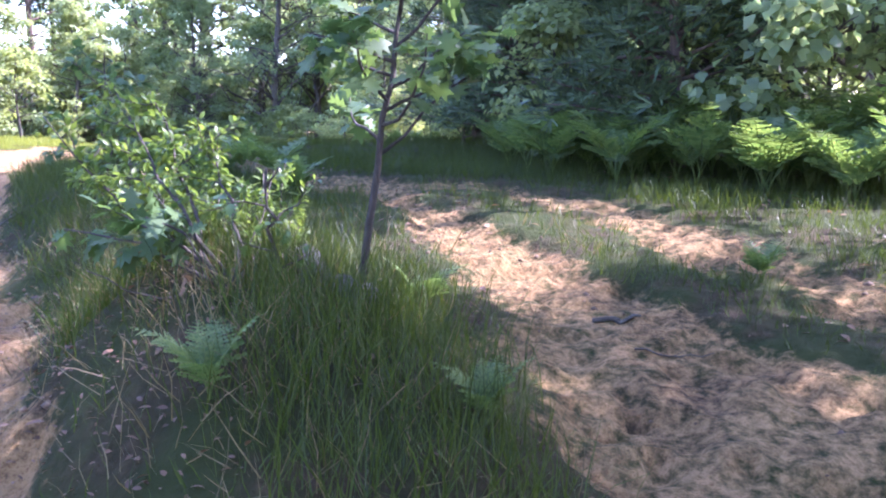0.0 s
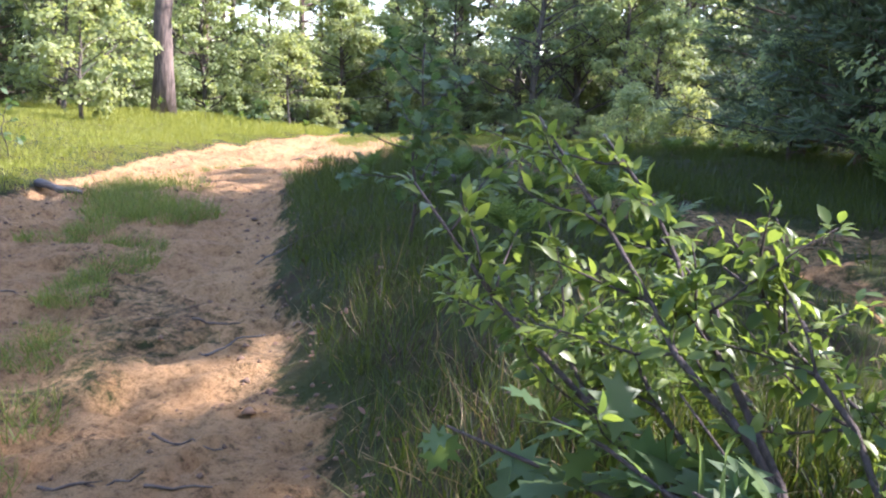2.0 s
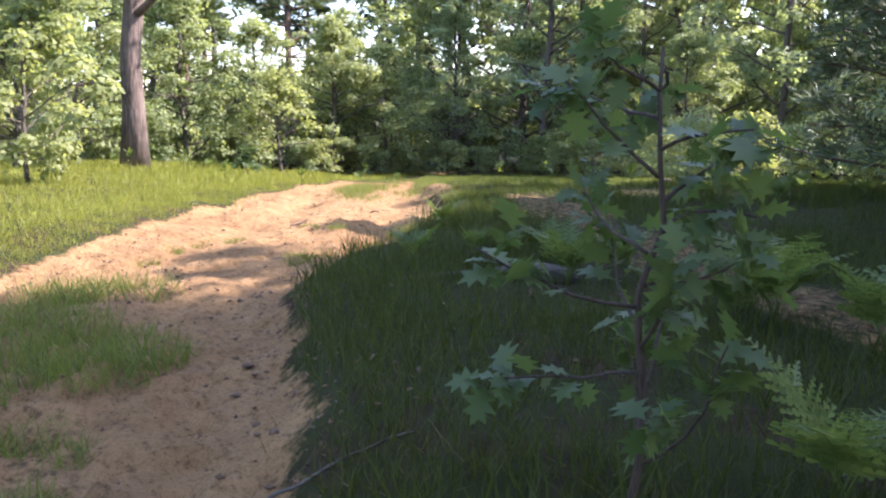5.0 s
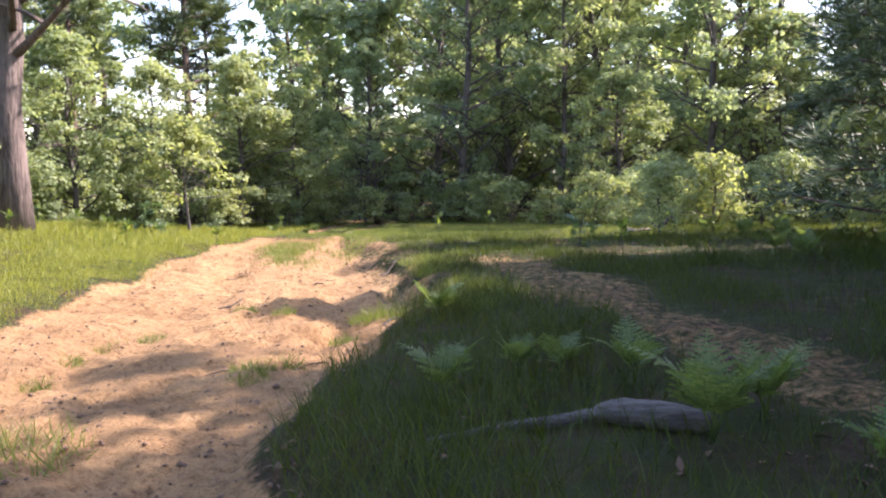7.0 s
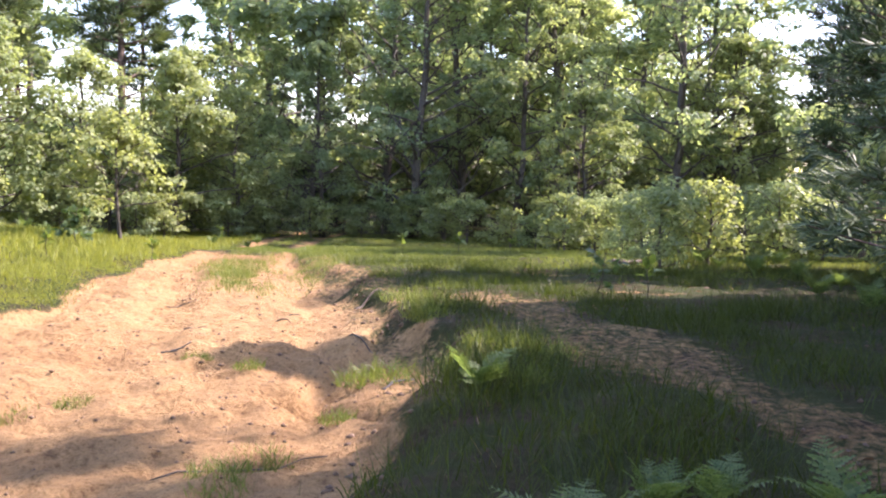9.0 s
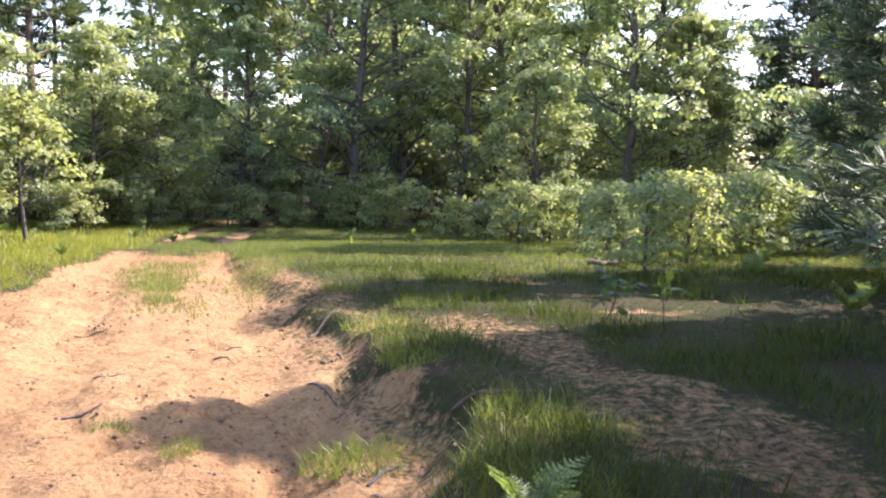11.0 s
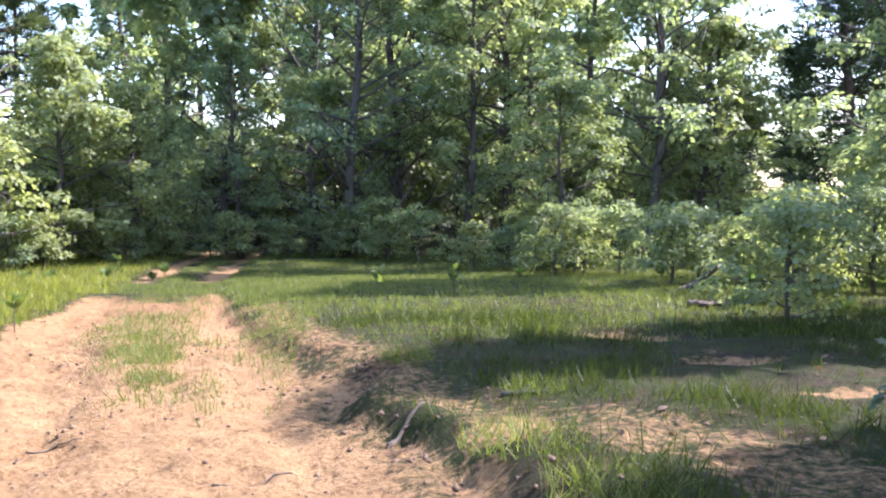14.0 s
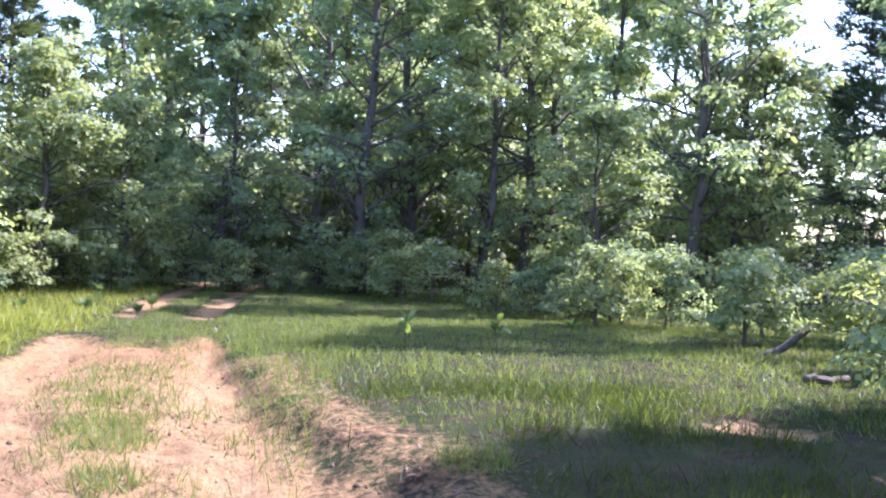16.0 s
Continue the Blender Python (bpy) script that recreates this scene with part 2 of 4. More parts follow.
def needle_tuft():
    r, V, F = np.random.default_rng(4), [], []
    for i in range(6):
        d = np.array([r.normal(0, 0.55), 1.0, r.normal(0, 0.4)])
        d /= np.linalg.norm(d)
        s = np.cross(d, r.normal(0, 1, 3))
        s *= 0.055 / np.linalg.norm(s)
        n = len(V)
        V += [-s, s, d * 0.7 + s * 0.8, d]
        F.append((n, n + 1, n + 2, n + 3))
    return np.array(V), np.array(F)


NEEDLES = needle_tuft()


def clumped_leaves(rng, tips, spread, count, size, heart, per=75):
    """Leaves in rounded clumps about branch tips, each clump lit on top and open beneath."""
    k = max(6, count // per)
    far = np.linalg.norm((tips - heart) * np.array([1, 1, 0.5]), axis=1) + 0.2
    at = tips[rng.choice(len(tips), k, p=far / far.sum())] + rng.normal(0, spread * 0.5, (k, 3))
    rc = spread * rng.uniform(1.0, 2.1, k)
    idx = rng.integers(0, k, count)
    d = rng.normal(0, 1, (count, 3))
    d[:, 2] = np.where(rng.uniform(0, 1, count) < 0.72, np.abs(d[:, 2]), d[:, 2])
    d /= np.linalg.norm(d, axis=1)[:, None]
    pos = at[idx] + d * (rc[idx] * rng.uniform(0.45, 1.12, count))[:, None] * np.array([1, 1, 0.62])
    pos[:, 2] = np.maximum(pos[:, 2], 0.05)
    out = at[idx] - heart
    out /= np.linalg.norm(out, axis=1)[:, None] + 1e-6
    normal = d + 0.35 * out + rng.normal(0, 0.38, (count, 3)) + np.array([0, 0, 0.55])
    axis = np.cross(normal, rng.normal(0, 1, (count, 3))) + 0.5 * d + np.array([0, 0, -0.4])
    return place(BROAD_LEAF, pos, axis, normal, size * rng.uniform(0.6, 1.3, count))


# ---- the lie of the land ----
PLATEAU = ((-12, -0.6), (0, 0), (3.5, 0.38), (7, 0.72), (11, 0.85), (16, 0.96), (19, 0.9), (26, 0.73), (30, 0.55), (35, 0.2), (44, 0.05), (60, 0), (300, 0))
TRACK = ((-12, -0.6), (0, 0), (3, 0.1), (6.5, 0.28), (10, 0.55), (14, 0.72), (18, 0.70), (22, 0.68), (28, 0.6), (35, 0.16), (44, 0), (300, 0))
RIGHT_EDGE = ((-12, 5.5), (-3, 0.6), (0, -0.5), (2, -1.1), (4.4, -2.0), (6.2, -3.0), (8, -4.0), (10, -5.0), (11.4, -5.6), (12.5, -5.8), (13.7, -5.58), (14.6, -5.5), (15.8, -5.25), (16.4, -5.45), (17.6, -5.9), (19.3, -6.4), (20.1, -6.85), (21, -7.0), (22.3, -7.65), (23.5, -8.1), (24.5, -8.4), (28, -9.3), (33, -10.4), (40, -11), (60, -12), (300, -12))
LEFT_EDGE = ((-12, 0), (-2, -4), (1, -5.2), (4, -6.2), (6.5, -6.9), (9, -7.6), (10.7, -8.3), (12.8, -8.75), (13.8, -8.85), (15.8, -9.35), (18.5, -9.9), (21.5, -10.55), (24.5, -10.95), (26, -11.1), (30, -11.7), (35, -12.9), (42, -13.4), (60, -14), (300, -14))
SIDE_LEFT = ((-12, 3), (0, 0.25), (2.6, 0.3), (4, 0.1), (5.8, 0.0), (8, -0.6), (10, -1.9), (12.6, -3.4), (14.4, -4.2), (16, -4.8), (19, -5.6), (21, -7.0), (300, -7))
SIDE_RIGHT = ((-12, 6), (0, 3.2), (3.9, 3.0), (5.3, 2.7), (6.6, 2.2), (8.6, 1.1), (10, -0.4), (11.7, -1.9), (14.4, -3.2), (17.3, -4.0), (19.1, -4.7), (21, -6.4), (300, -6.4))


def along(y, table):
    return np.interp(y, [a for a, b in table], [b for a, b in table])


def smooth(a, b, v):
    u = np.clip((v - a) / (b - a), 0, 1)
    return u * u * (3 - 2 * u)


def lattice(x, y, seed=0):
    """Smooth value noise from 0 to 1."""
    def h(i, j):
        n = (i * 374761393 + j * 668265263 + seed * 974634777) & 0x7FFFFFFF
        n = ((n ^ (n >> 13)) * 1274126177) & 0x7FFFFFFF
        return ((n ^ (n >> 16)) & 0xFFFF) / 65535.0
    x, y = np.asarray(x, float), np.asarray(y, float)
    i, j = np.floor(x).astype(np.int64), np.floor(y).astype(np.int64)
    u, v = x - i, y - j
    u, v = u * u * (3 - 2 * u), v * v * (3 - 2 * v)
    return (h(i, j) * (1 - u) + h(i + 1, j) * u) * (1 - v) + (h(i, j + 1) * (1 - u) + h(i + 1, j + 1) * u) * v


def fbm(x, y, scale, octaves=3, seed=0):
    s, a = 0.0, 0.0
    for o in range(octaves):
        s = s + lattice(np.asarray(x) * scale * 2 ** o, np.asarray(y) * scale * 2 ** o, seed + o) * 0.5 ** o
        a += 0.5 ** o
    return s / a


def sand_at(x, y):
    """How bare the ground is: 1 on the tracks, 0 under grass; lowered for shade."""
    w = (fbm(x, y, 1.3, 3, 11) - 0.5) * 0.9
    xr, xl = along(y, RIGHT_EDGE), along(y, LEFT_EDGE)
    main = smooth(-0.22, 0.22, xr - x + w * 0.6) * smooth(-0.25, 0.25, x - xl + w * 0.6)
    # two ruts with grass between them in the distance
    mid = (xr + xl) / 2
    ruts = np.maximum(smooth(0.65, 0.3, np.abs(x - mid - 0.9 + w)), smooth(0.6, 0.3, np.abs(x - mid + 0.75 + w)))
    main = main * (1 - smooth(26.5, 30.0, y + w * 3) * (1 - 0.58 * ruts * smooth(31, 34, y)))
    strip = smooth(0.75, 0.35, np.abs(x - mid - 0.15 + w)) * smooth(18.5, 21, y) * smooth(0.45, 0.6, fbm(x, y, 1.1, 2, 3) + 0.08)
    main = main * (1 - 0.45 * strip)
    # grass spreading into the near part of the track
    band = smooth(0.75, 0.3, np.abs(x + 0.55 * y + 0.78 + 0.35 * np.sin(y * 1.7))) * smooth(4.2, 5.6, y) * smooth(13.2, 12.0, y) * smooth(0.36, 0.5, fbm(x, y, 1.6, 2, 8))
    main = main * (1 - 0.3 * band)
    # near track mixed towards brown soil, partly to deepen its shade
    main = main * (1 - 0.4 * smooth(11.5, 6.0, y))
    fringe = smooth(1.7, 0.2, x - xr) * smooth(0.0, 0.3, x - xr + 0.3) * smooth(17, 20, y) * smooth(29.5, 26, y) * smooth(0.36, 0.55, fbm(x, y, 0.9, 2, 15)) * 0.48
    main = np.maximum(main, fringe)
    crumbled = np.exp(-((x - xr + 0.28 + w * 0.5) / 0.34) ** 2) * smooth(9, 12, y) * smooth(25, 22, y)
    main = main * (1 - 0.36 * crumbled - 0.22 * np.exp(-((x - xr + 0.1 + w * 0.6) / 0.55) ** 2) * smooth(14, 15.5, y) * smooth(23, 20.5, y))
    side = smooth(-0.3, 0.25, x - along(y, SIDE_LEFT) + w) * smooth(-0.3, 0.25, along(y, SIDE_RIGHT) - x + w)
    verge = smooth(0.55, 0.2, np.abs(x - (3.75 - 0.43 * y) + w * 0.8)) * smooth(9.2, 7.5, y)
    # side track mixed towards dark soil, its shade included in the colour
    side = side * (1 - 0.85 * verge) * smooth(22, 18.5, y) * (0.47 - 0.06 * smooth(8, 11, y))
    patch = smooth(0.55, 0.66, fbm(x, y, 0.6, 3, 21)) * smooth(8, 14, y) * smooth(27, 22, y) * smooth(-6.5, -5.5, x) * 0.25
    for px, py, rx, ry in ((-3.4, 19.55, 0.7, 0.22), (-4.3, 22.4, 0.6, 0.35), (-3.8, 21.0, 0.55, 0.3), (-5.9, 19.0, 0.4, 0.4)):
        patch = np.maximum(patch, 0.6 * np.exp(-(((x - px) / rx) ** 2 + ((y - py) / ry) ** 2) ** 1.5))
    return np.clip(np.maximum(np.maximum(main, side), patch), 0, 1)


def height(x, y, fine=True):
    x, y = np.asarray(x, float), np.asarray(y, float)
    xr, xl = along(y, RIGHT_EDGE), along(y, LEFT_EDGE)
    w = (fbm(x, y, 0.9, 2, 31) - 0.5) * 0.5
    r, p = along(y, TRACK), along(y, PLATEAU)
    lip = 0.9 - 0.55 * smooth(11, 15, y)
    z = r + (p - r) * smooth(-0.1, 1.0, (x - xr + w + 0.1) / lip)
    z = z + (0.12 * smooth(0, 0.7, xl - x + w) + 0.28 * smooth(0.5, 5, xl - x)) * smooth(2, 9, y) * (1 - smooth(26, 36, y))
    u, v = (x + 0.95) * 0.87 + (y - 3.6) * 0.5, -(x + 0.95) * 0.5 + (y - 3.6) * 0.87
    z = z + 0.42 * np.exp(-(u / 0.8) ** 2 - (v / 1.7) ** 2)
    if fine:
        s = sand_at(x, y)
        z = z + (fbm(x, y, 0.5, 2, 5) - 0.5) * 0.12 * smooth(0.5, 2, np.hypot(x, y)) - 0.05 * s
        z = z + (1 - s) * (fbm(x, y, 4.5, 2, 66) - 0.5) * 0.06
        z = z + s * ((fbm(x, y, 2.4, 3, 41) - 0.5) * 0.075 + (fbm(x, y, 5.5, 2, 51) - 0.5) * 0.085)
        z = z - s * 0.045 * smooth(0.6, 0.72, fbm(x, y, 3.1, 2, 61)) - s * 0.045 * smooth(0.6, 0.74, fbm(x, y, 6.5, 1, 62))
        z = z - smooth(0.25, 0.5, s) * smooth(12, 9, y) * (0.05 * smooth(0.52, 0.66, fbm(x, y, 3.6, 1, 63)) + 0.045 * smooth(0.54, 0.7, fbm(x, y, 6.5, 1, 64)) + 0.03 * (fbm(x, y, 9.0, 2, 65) - 0.5))
        # a washed-out hollow at the foot of the bank
        q = (x + 6.15) * 0.79 - (y - 14.95) * 0.61
        c = (x + 6.15) * 0.61 + (y - 14.95) * 0.79
        z = z - 0.18 * np.exp(-(c / 0.11) ** 2) * smooth(0.75, 0.45, np.abs(q))
        # crumbling edges washed out by rain
        z = z - 0.14 * np.exp(-((x + 6.22 + 0.12 * np.sin(y * 2.1)) / 0.1) ** 2) * smooth(14.5, 14.9, y) * smooth(17.9, 17.3, y)
        z = z - 0.09 * np.exp(-((x + 7.4 - 0.35 * (y - 16.1)) / 0.11) ** 2) * smooth(15.6, 15.8, y) * smooth(16.7, 16.4, y)
        # wheel ruts in the sand
        mid = (xr + xl) / 2
        z = z + s * 0.05 * (fbm((x - mid) * 5.0, y * 0.5, 1.0, 2, 68) - 0.5) * smooth(10, 13, y)
        z = z - 0.05 * s * (smooth(0.5, 0.1, np.abs(x - mid - 1.15 + w)) + smooth(0.5, 0.1, np.abs(x - mid + 0.6 + w))) * smooth(9, 12, y)
    return z


def ground_z(x, y):
    return float(height(np.array([x]), np.array([y]))[0])


def spaced(spans):
    """Grid lines with a step of their own for each span."""
    out = [spans[0][0]]
    for a, b, step in spans:
        n = max(1, round((b - a) / step))
        out += list(np.linspace(a, b, n + 1)[1:])
    return np.array(out)


gx = spaced(((-600, -120, 80), (-120, -40, 10), (-40, -14, 1.0), (-14, -11, 0.3), (-11, -4, 0.08), (-4, 3.4, 0.05), (3.4, 10, 0.4), (10, 40, 2), (40, 120, 10), (120, 600, 80)))
gy = spaced(((-600, -120, 80), (-120, -20, 10), (-20, -2, 0.7), (-2, 1, 0.2), (1, 8, 0.05), (8, 24, 0.08), (24, 30, 0.15), (30, 46, 0.5), (46, 120, 6), (120, 900, 80)))
GX, GY = np.meshgrid(gx, gy)
GZ = height(GX, GY)
n, m = GX.shape
i, j = np.meshgrid(np.arange(n - 1), np.arange(m - 1), indexing="ij")
GF = np.stack((i * m + j, i * m + j + 1, (i + 1) * m + j + 1, (i + 1) * m + j), -1).reshape(-1, 4)
ground = tagged(new("ground", mesh_np("ground", np.stack((GX, GY, GZ), -1).reshape(-1, 3), GF, M_GROUND, True)),
                "reddish sandy woodland track with soil and thin turf", "ground", kind="structure")
sand_layer = ground.data.attributes.new("sand", "FLOAT", "POINT")
sand_layer.data.foreach_set("value", sand_at(GX, GY).astype(np.float32).ravel())


# ---- trees ----
def broadleaf(seed, h, foot, radius, trunk_r, limbs=22, leaves=7000, size=0.16, spread=0.42, lean=(0, 0), pointed=False, bare=0.0, subs=4, k_limb=5):
    """Trunk, branches and crown of a broadleaved tree h metres high, whose crown begins at foot."""
    rng = np.random.default_rng(seed)
    n = 12
    zs = np.linspace(0, h * 0.94, n)
    wob = np.cumsum(rng.normal(0, 0.06, (n, 2)), 0) * (h / 10)
    P = np.stack((lean[0] * zs + wob[:, 0], lean[1] * zs + wob[:, 1], zs), 1)
    P[0, :2] = 0
    P[0, 2] = -0.15
    R = trunk_r * (1 - zs / h) ** 0.8 + 0.015
    R[0] *= 1.35
    trunk = tube(P, R, 10, 0.05, rng)
    wood, tips = [], []
    for k in range(limbs):
        u = (k + rng.uniform(0, 1)) / limbs
        z0 = foot + (h * 0.93 - foot) * u
        b = np.array([np.interp(z0, zs, P[:, 0]), np.interp(z0, zs, P[:, 1]), z0])
        reach = radius * ((1 - u) ** 0.75 + 0.12 if pointed else math.sin(math.pi * (0.2 + 0.75 * u)) ** 0.8 + 0.1) * rng.uniform(0.65, 1.15)
        a = k * 2.4 + rng.normal(0, 0.4)
        d = np.array([math.cos(a), math.sin(a), 0.25 + 0.6 * u + rng.normal(0, 0.12)])
        L = bent(rng, b, d, reach, 6, 0.13, 0.02)
        r0 = max(0.012, 0.45 * np.interp(z0, zs, R))
        wood.append(tube(L, np.linspace(r0, 0.008, len(L)), k_limb))
        if rng.uniform() < bare:
            continue
        tips += [L[4], L[6], L[6]]
        for s in range(subs):
            q = L[2 + s] if s < 3 else L[5]
            sd = (L[5] - L[2]) / np.linalg.norm(L[5] - L[2]) + rng.normal(0, 0.7, 3)
            B = bent(rng, q, sd, reach * rng.uniform(0.3, 0.55), 4, 0.2, 0.02)
            wood.append(tube(B, np.linspace(r0 * 0.45, 0.005, len(B)), 4 if k_limb > 4 else 3))
            tips += [B[3], B[4], B[4]]
    tips.append(P[-1])
    tips = np.array(tips)
    heart = np.array([0, 0, foot + (h - foot) * 0.35]) + np.array([lean[0], lean[1], 0]) * h * 0.5
    crown = clumped_leaves(rng, tips, spread, leaves, size, heart)
    return trunk, merge(wood), crown


def conifer(seed, h, foot, radius, trunk_r, tufts=3000, size=0.32, whorls=16, dead=2):
    rng = np.random.default_rng(seed)
    zs = np.linspace(0, h, 12)
    wob = np.cumsum(rng.normal(0, 0.03, (12, 2)), 0)
    P = np.stack((wob[:, 0], wob[:, 1], zs), 1)
    P[0] = (0, 0, -0.15)
    R = trunk_r * (1 - zs / h) ** 0.8 + 0.012
    trunk = tube(P, R, 9, 0.05, rng)
    wood, pos, axes = [], [], []
    for k in range(whorls):
        u = k / whorls
        z0 = foot + (h - foot) * u
        b = np.array([np.interp(z0, zs, P[:, 0]), np.interp(z0, zs, P[:, 1]), z0])
        for q in range(5):
            a = q * 1.2566 + k * 0.7 + rng.normal(0, 0.25)
            reach = (radius * (1 - u) ** 0.8 + 0.2) * rng.uniform(0.65, 1.15)
            d = np.array([math.cos(a), math.sin(a), 0.05 + 0.45 * u])
            L = bent(rng, b, d, reach, 5, 0.08, 0.03)
            wood.append(tube(L, np.linspace(max(0.01, 0.3 * np.interp(z0, zs, R)), 0.006, 6), 4))
            if k < dead:
                continue
            per = max(4, int(tufts / (whorls * 5)))
            s = rng.uniform(0.3, 1.0, per) ** 0.7 * 5
            at = np.stack([np.interp(s, np.arange(6), L[:, c]) for c in range(3)], 1)
            side = np.cross(d, (0, 0, 1))
            off = rng.normal(0, 0.24, per) * reach * (1.15 - s / 5)
            at = at + side * off[:, None] + rng.normal(0, 0.09, (per, 3))
            pos.append(at)
            axes.append(d * 0.7 + side * np.sign(off)[:, None] * 0.5 + rng.normal(0, 0.35, (per, 3)) + np.array([0, 0, 0.25]))
    pos, axes = np.concatenate(pos), np.concatenate(axes)
    crown = place(NEEDLES, pos, axes, rng.normal(0, 0.4, pos.shape) + np.array([0, 0, 1]), size * rng.uniform(0.7, 1.3, len(pos)))
    return trunk, merge(wood), crown


def plant(name, parts, wood_mat, leaf_mat, m, label, category, group="", crown_name="crown"):
    e = thing(name, m, label, category, group)
    part("trunk", merge(parts[:2]), wood_mat, e, smooth=True)
    part(crown_name, parts[2], leaf_mat, e)
    return e


def stand(x, y, turn=0.0, scale=1.0, sink=0.0):
    return Matrix.Translation((x, y, ground_z(x, y) - sink)) @ Matrix.Rotation(turn, 4, "Z") @ Matrix.Scale(scale, 4)


def copy_at(ob, x, y, turn, scale):
    c = copy_thing(ob, Matrix.Identity(4))
    c.matrix_basis = stand(x, y, turn, scale)
    return c


# the mature oak at the edge of the field
plant("oak_tree", broadleaf(7, 15.0, 3.3, 4.6, 0.27, 34, 13000, 0.17, 0.36, (0.06, 0.0)), M_OAK_BARK, M_LEAF, stand(-15.1, 24.0), "tall mature oak with a bare brown trunk beside the grass field", "tree")

BROAD = "green broadleaved tree at the edge of the wood"
tall_tree = plant("broadleaf_tree", broadleaf(11, 14.0, 0.8, 3.3, 0.17, 44, 14500, 0.15, 0.31, pointed=True), M_BARK, M_LEAF, stand(-8.2, 43.4, 0.4), "tall pointed light-green tree leafy down to the ground", "tree", "woodland trees")
round_tree = plant("broadleaf_tree", broadleaf(12, 13.0, 0.9, 3.6, 0.18, 38, 14000, 0.16, 0.33), M_BARK, M_LEAF, stand(-2.6, 45.5, 1.4), BROAD, "tree", "woodland trees")
thin_tree = plant("broadleaf_tree", broadleaf(13, 14.0, 2.2, 2.7, 0.14, 34, 12500, 0.15, 0.32), M_BARK, M_LEAF, stand(0.6, 39.6, 0.2), "slender backlit tree with a dark straight trunk", "tree", "woodland trees")
small_tree = plant("broadleaf_tree", broadleaf(14, 6.4, 0.4, 2.2, 0.09, 32, 10500, 0.13, 0.26), M_BARK, M_LEAF_LIGHT, stand(-16.4, 40.0, 0.9), "bushy yellow-green young tree in full sun", "tree", "young trees by the field")
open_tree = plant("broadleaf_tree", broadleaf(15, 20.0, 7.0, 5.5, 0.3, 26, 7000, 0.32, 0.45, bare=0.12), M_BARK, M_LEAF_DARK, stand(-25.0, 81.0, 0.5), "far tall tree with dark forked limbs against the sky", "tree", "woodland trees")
pine = plant("pine_tree", conifer(16, 17.0, 4.0, 2.8, 0.2, 2200, 0.55, 18, 5), M_PINE_BARK, M_NEEDLE, stand(-20.5, 45.0, 0.3), "tall pine with a dark trunk and bare lower boughs", "tree", "pine trees", )
dark_pine = plant("pine_tree", conifer(17, 7.0, 0.3, 1.8, 0.1, 4200, 0.23, 24, 0), M_PINE_BARK, M_NEEDLE, stand(0.7, 18.9, 0.6, 1.04), "dark shaded young pine beside the side track", "tree", "pine trees")

far_tree = plant("broadleaf_tree", broadleaf(18, 14.0, 0.9, 3.7, 0.18, 26, 6800, 0.26, 0.42, subs=3, k_limb=4), M_BARK, M_LEAF, stand(-6.0, 56.0, 1.0), "tall green tree deep in the wood", "tree", "woodland trees")
rng = np.random.default_rng(99)
# key trees of the far edge, tree by tree
for src, x, y, s in ((tall_tree, -11.8, 43.6, 0.56), (tall_tree, -6.4, 46.5, 1.05), (round_tree, -9.8, 49.5, 1.1), (thin_tree, -4.4, 43.8, 0.85), (round_tree, 3.4, 46.0, 1.0), 
                     (round_tree, -13.4, 50.0, 0.8), (tall_tree, -1.6, 47.0, 1.0), (small_tree, -14.8, 42.2, 0.85), (small_tree, -18.6, 37.6, 0.92), (small_tree, -20.8, 36.0, 1.05), (small_tree, -23.5, 33.5, 1.05),
                     (small_tree, -26.5, 31.0, 1.1), (small_tree, -17.4, 43.0, 0.95), (thin_tree, 4.6, 30.5, 0.9), (small_tree, -2.4, 36.6, 0.75)):
    copy_at(src, x, y, rng.uniform(0, 6.3), s)
for src, x, y, s in ((open_tree, -19.5, 74.0, 0.95), (dark_pine, 8.5, 42.5, 1.85), (pine, -27.0, 47.0, 0.95), (pine, -31.0, 41.0, 1.0), (dark_pine, -20.5, 23.5, 1.5), (dark_pine, -23.0, 27.0, 1.4), (pine, -24.0, 56.0, 0.9), (pine, 11.0, 45.0, 1.1), (thin_tree, 4.4, 46.0, 1.0), (far_tree, -17.0, 57.0, 1.25), (far_tree, -20.5, 61.0, 1.15), (far_tree, -31.0, 58.0, 1.25), (far_tree, -34.5, 51.0, 1.2),
                     (small_tree, -18.6, 24.2, 0.55), (small_tree, -20.2, 27.5, 0.8), (small_tree, -23.0, 26.0, 0.9), (small_tree, -21.8, 20.5, 0.7), (small_tree, -26.5, 22.0, 1.0)):
    copy_at(src, x, y, rng.uniform(0, 6.3), s)
# the depth of the wood behind
for k in range(26):
    x = -44 + k * 2.9 + rng.normal(0, 1.0)
    if -29 < x < -14 or 6 < x < 16:
        continue
    copy_at((far_tree, far_tree, thin_tree, far_tree, pine)[k % 5], x, 54 + rng.uniform(-3, 8) - max(0, x) * 0.5, rng.uniform(0, 6.3), rng.uniform(1.0, 1.35))
for k in range(7):
    copy_at(far_tree, -13 + k * 2.7 + rng.normal(0, 0.5), 69 + rng.uniform(-2, 3), rng.uniform(0, 6.3), rng.uniform(1.1, 1.3))
for k in range(10):
    copy_at((far_tree, pine, far_tree)[k % 3], -32 - rng.uniform(0, 14), -6 + k * 5.2, rng.uniform(0, 6.3), rng.uniform(0.9, 1.2))
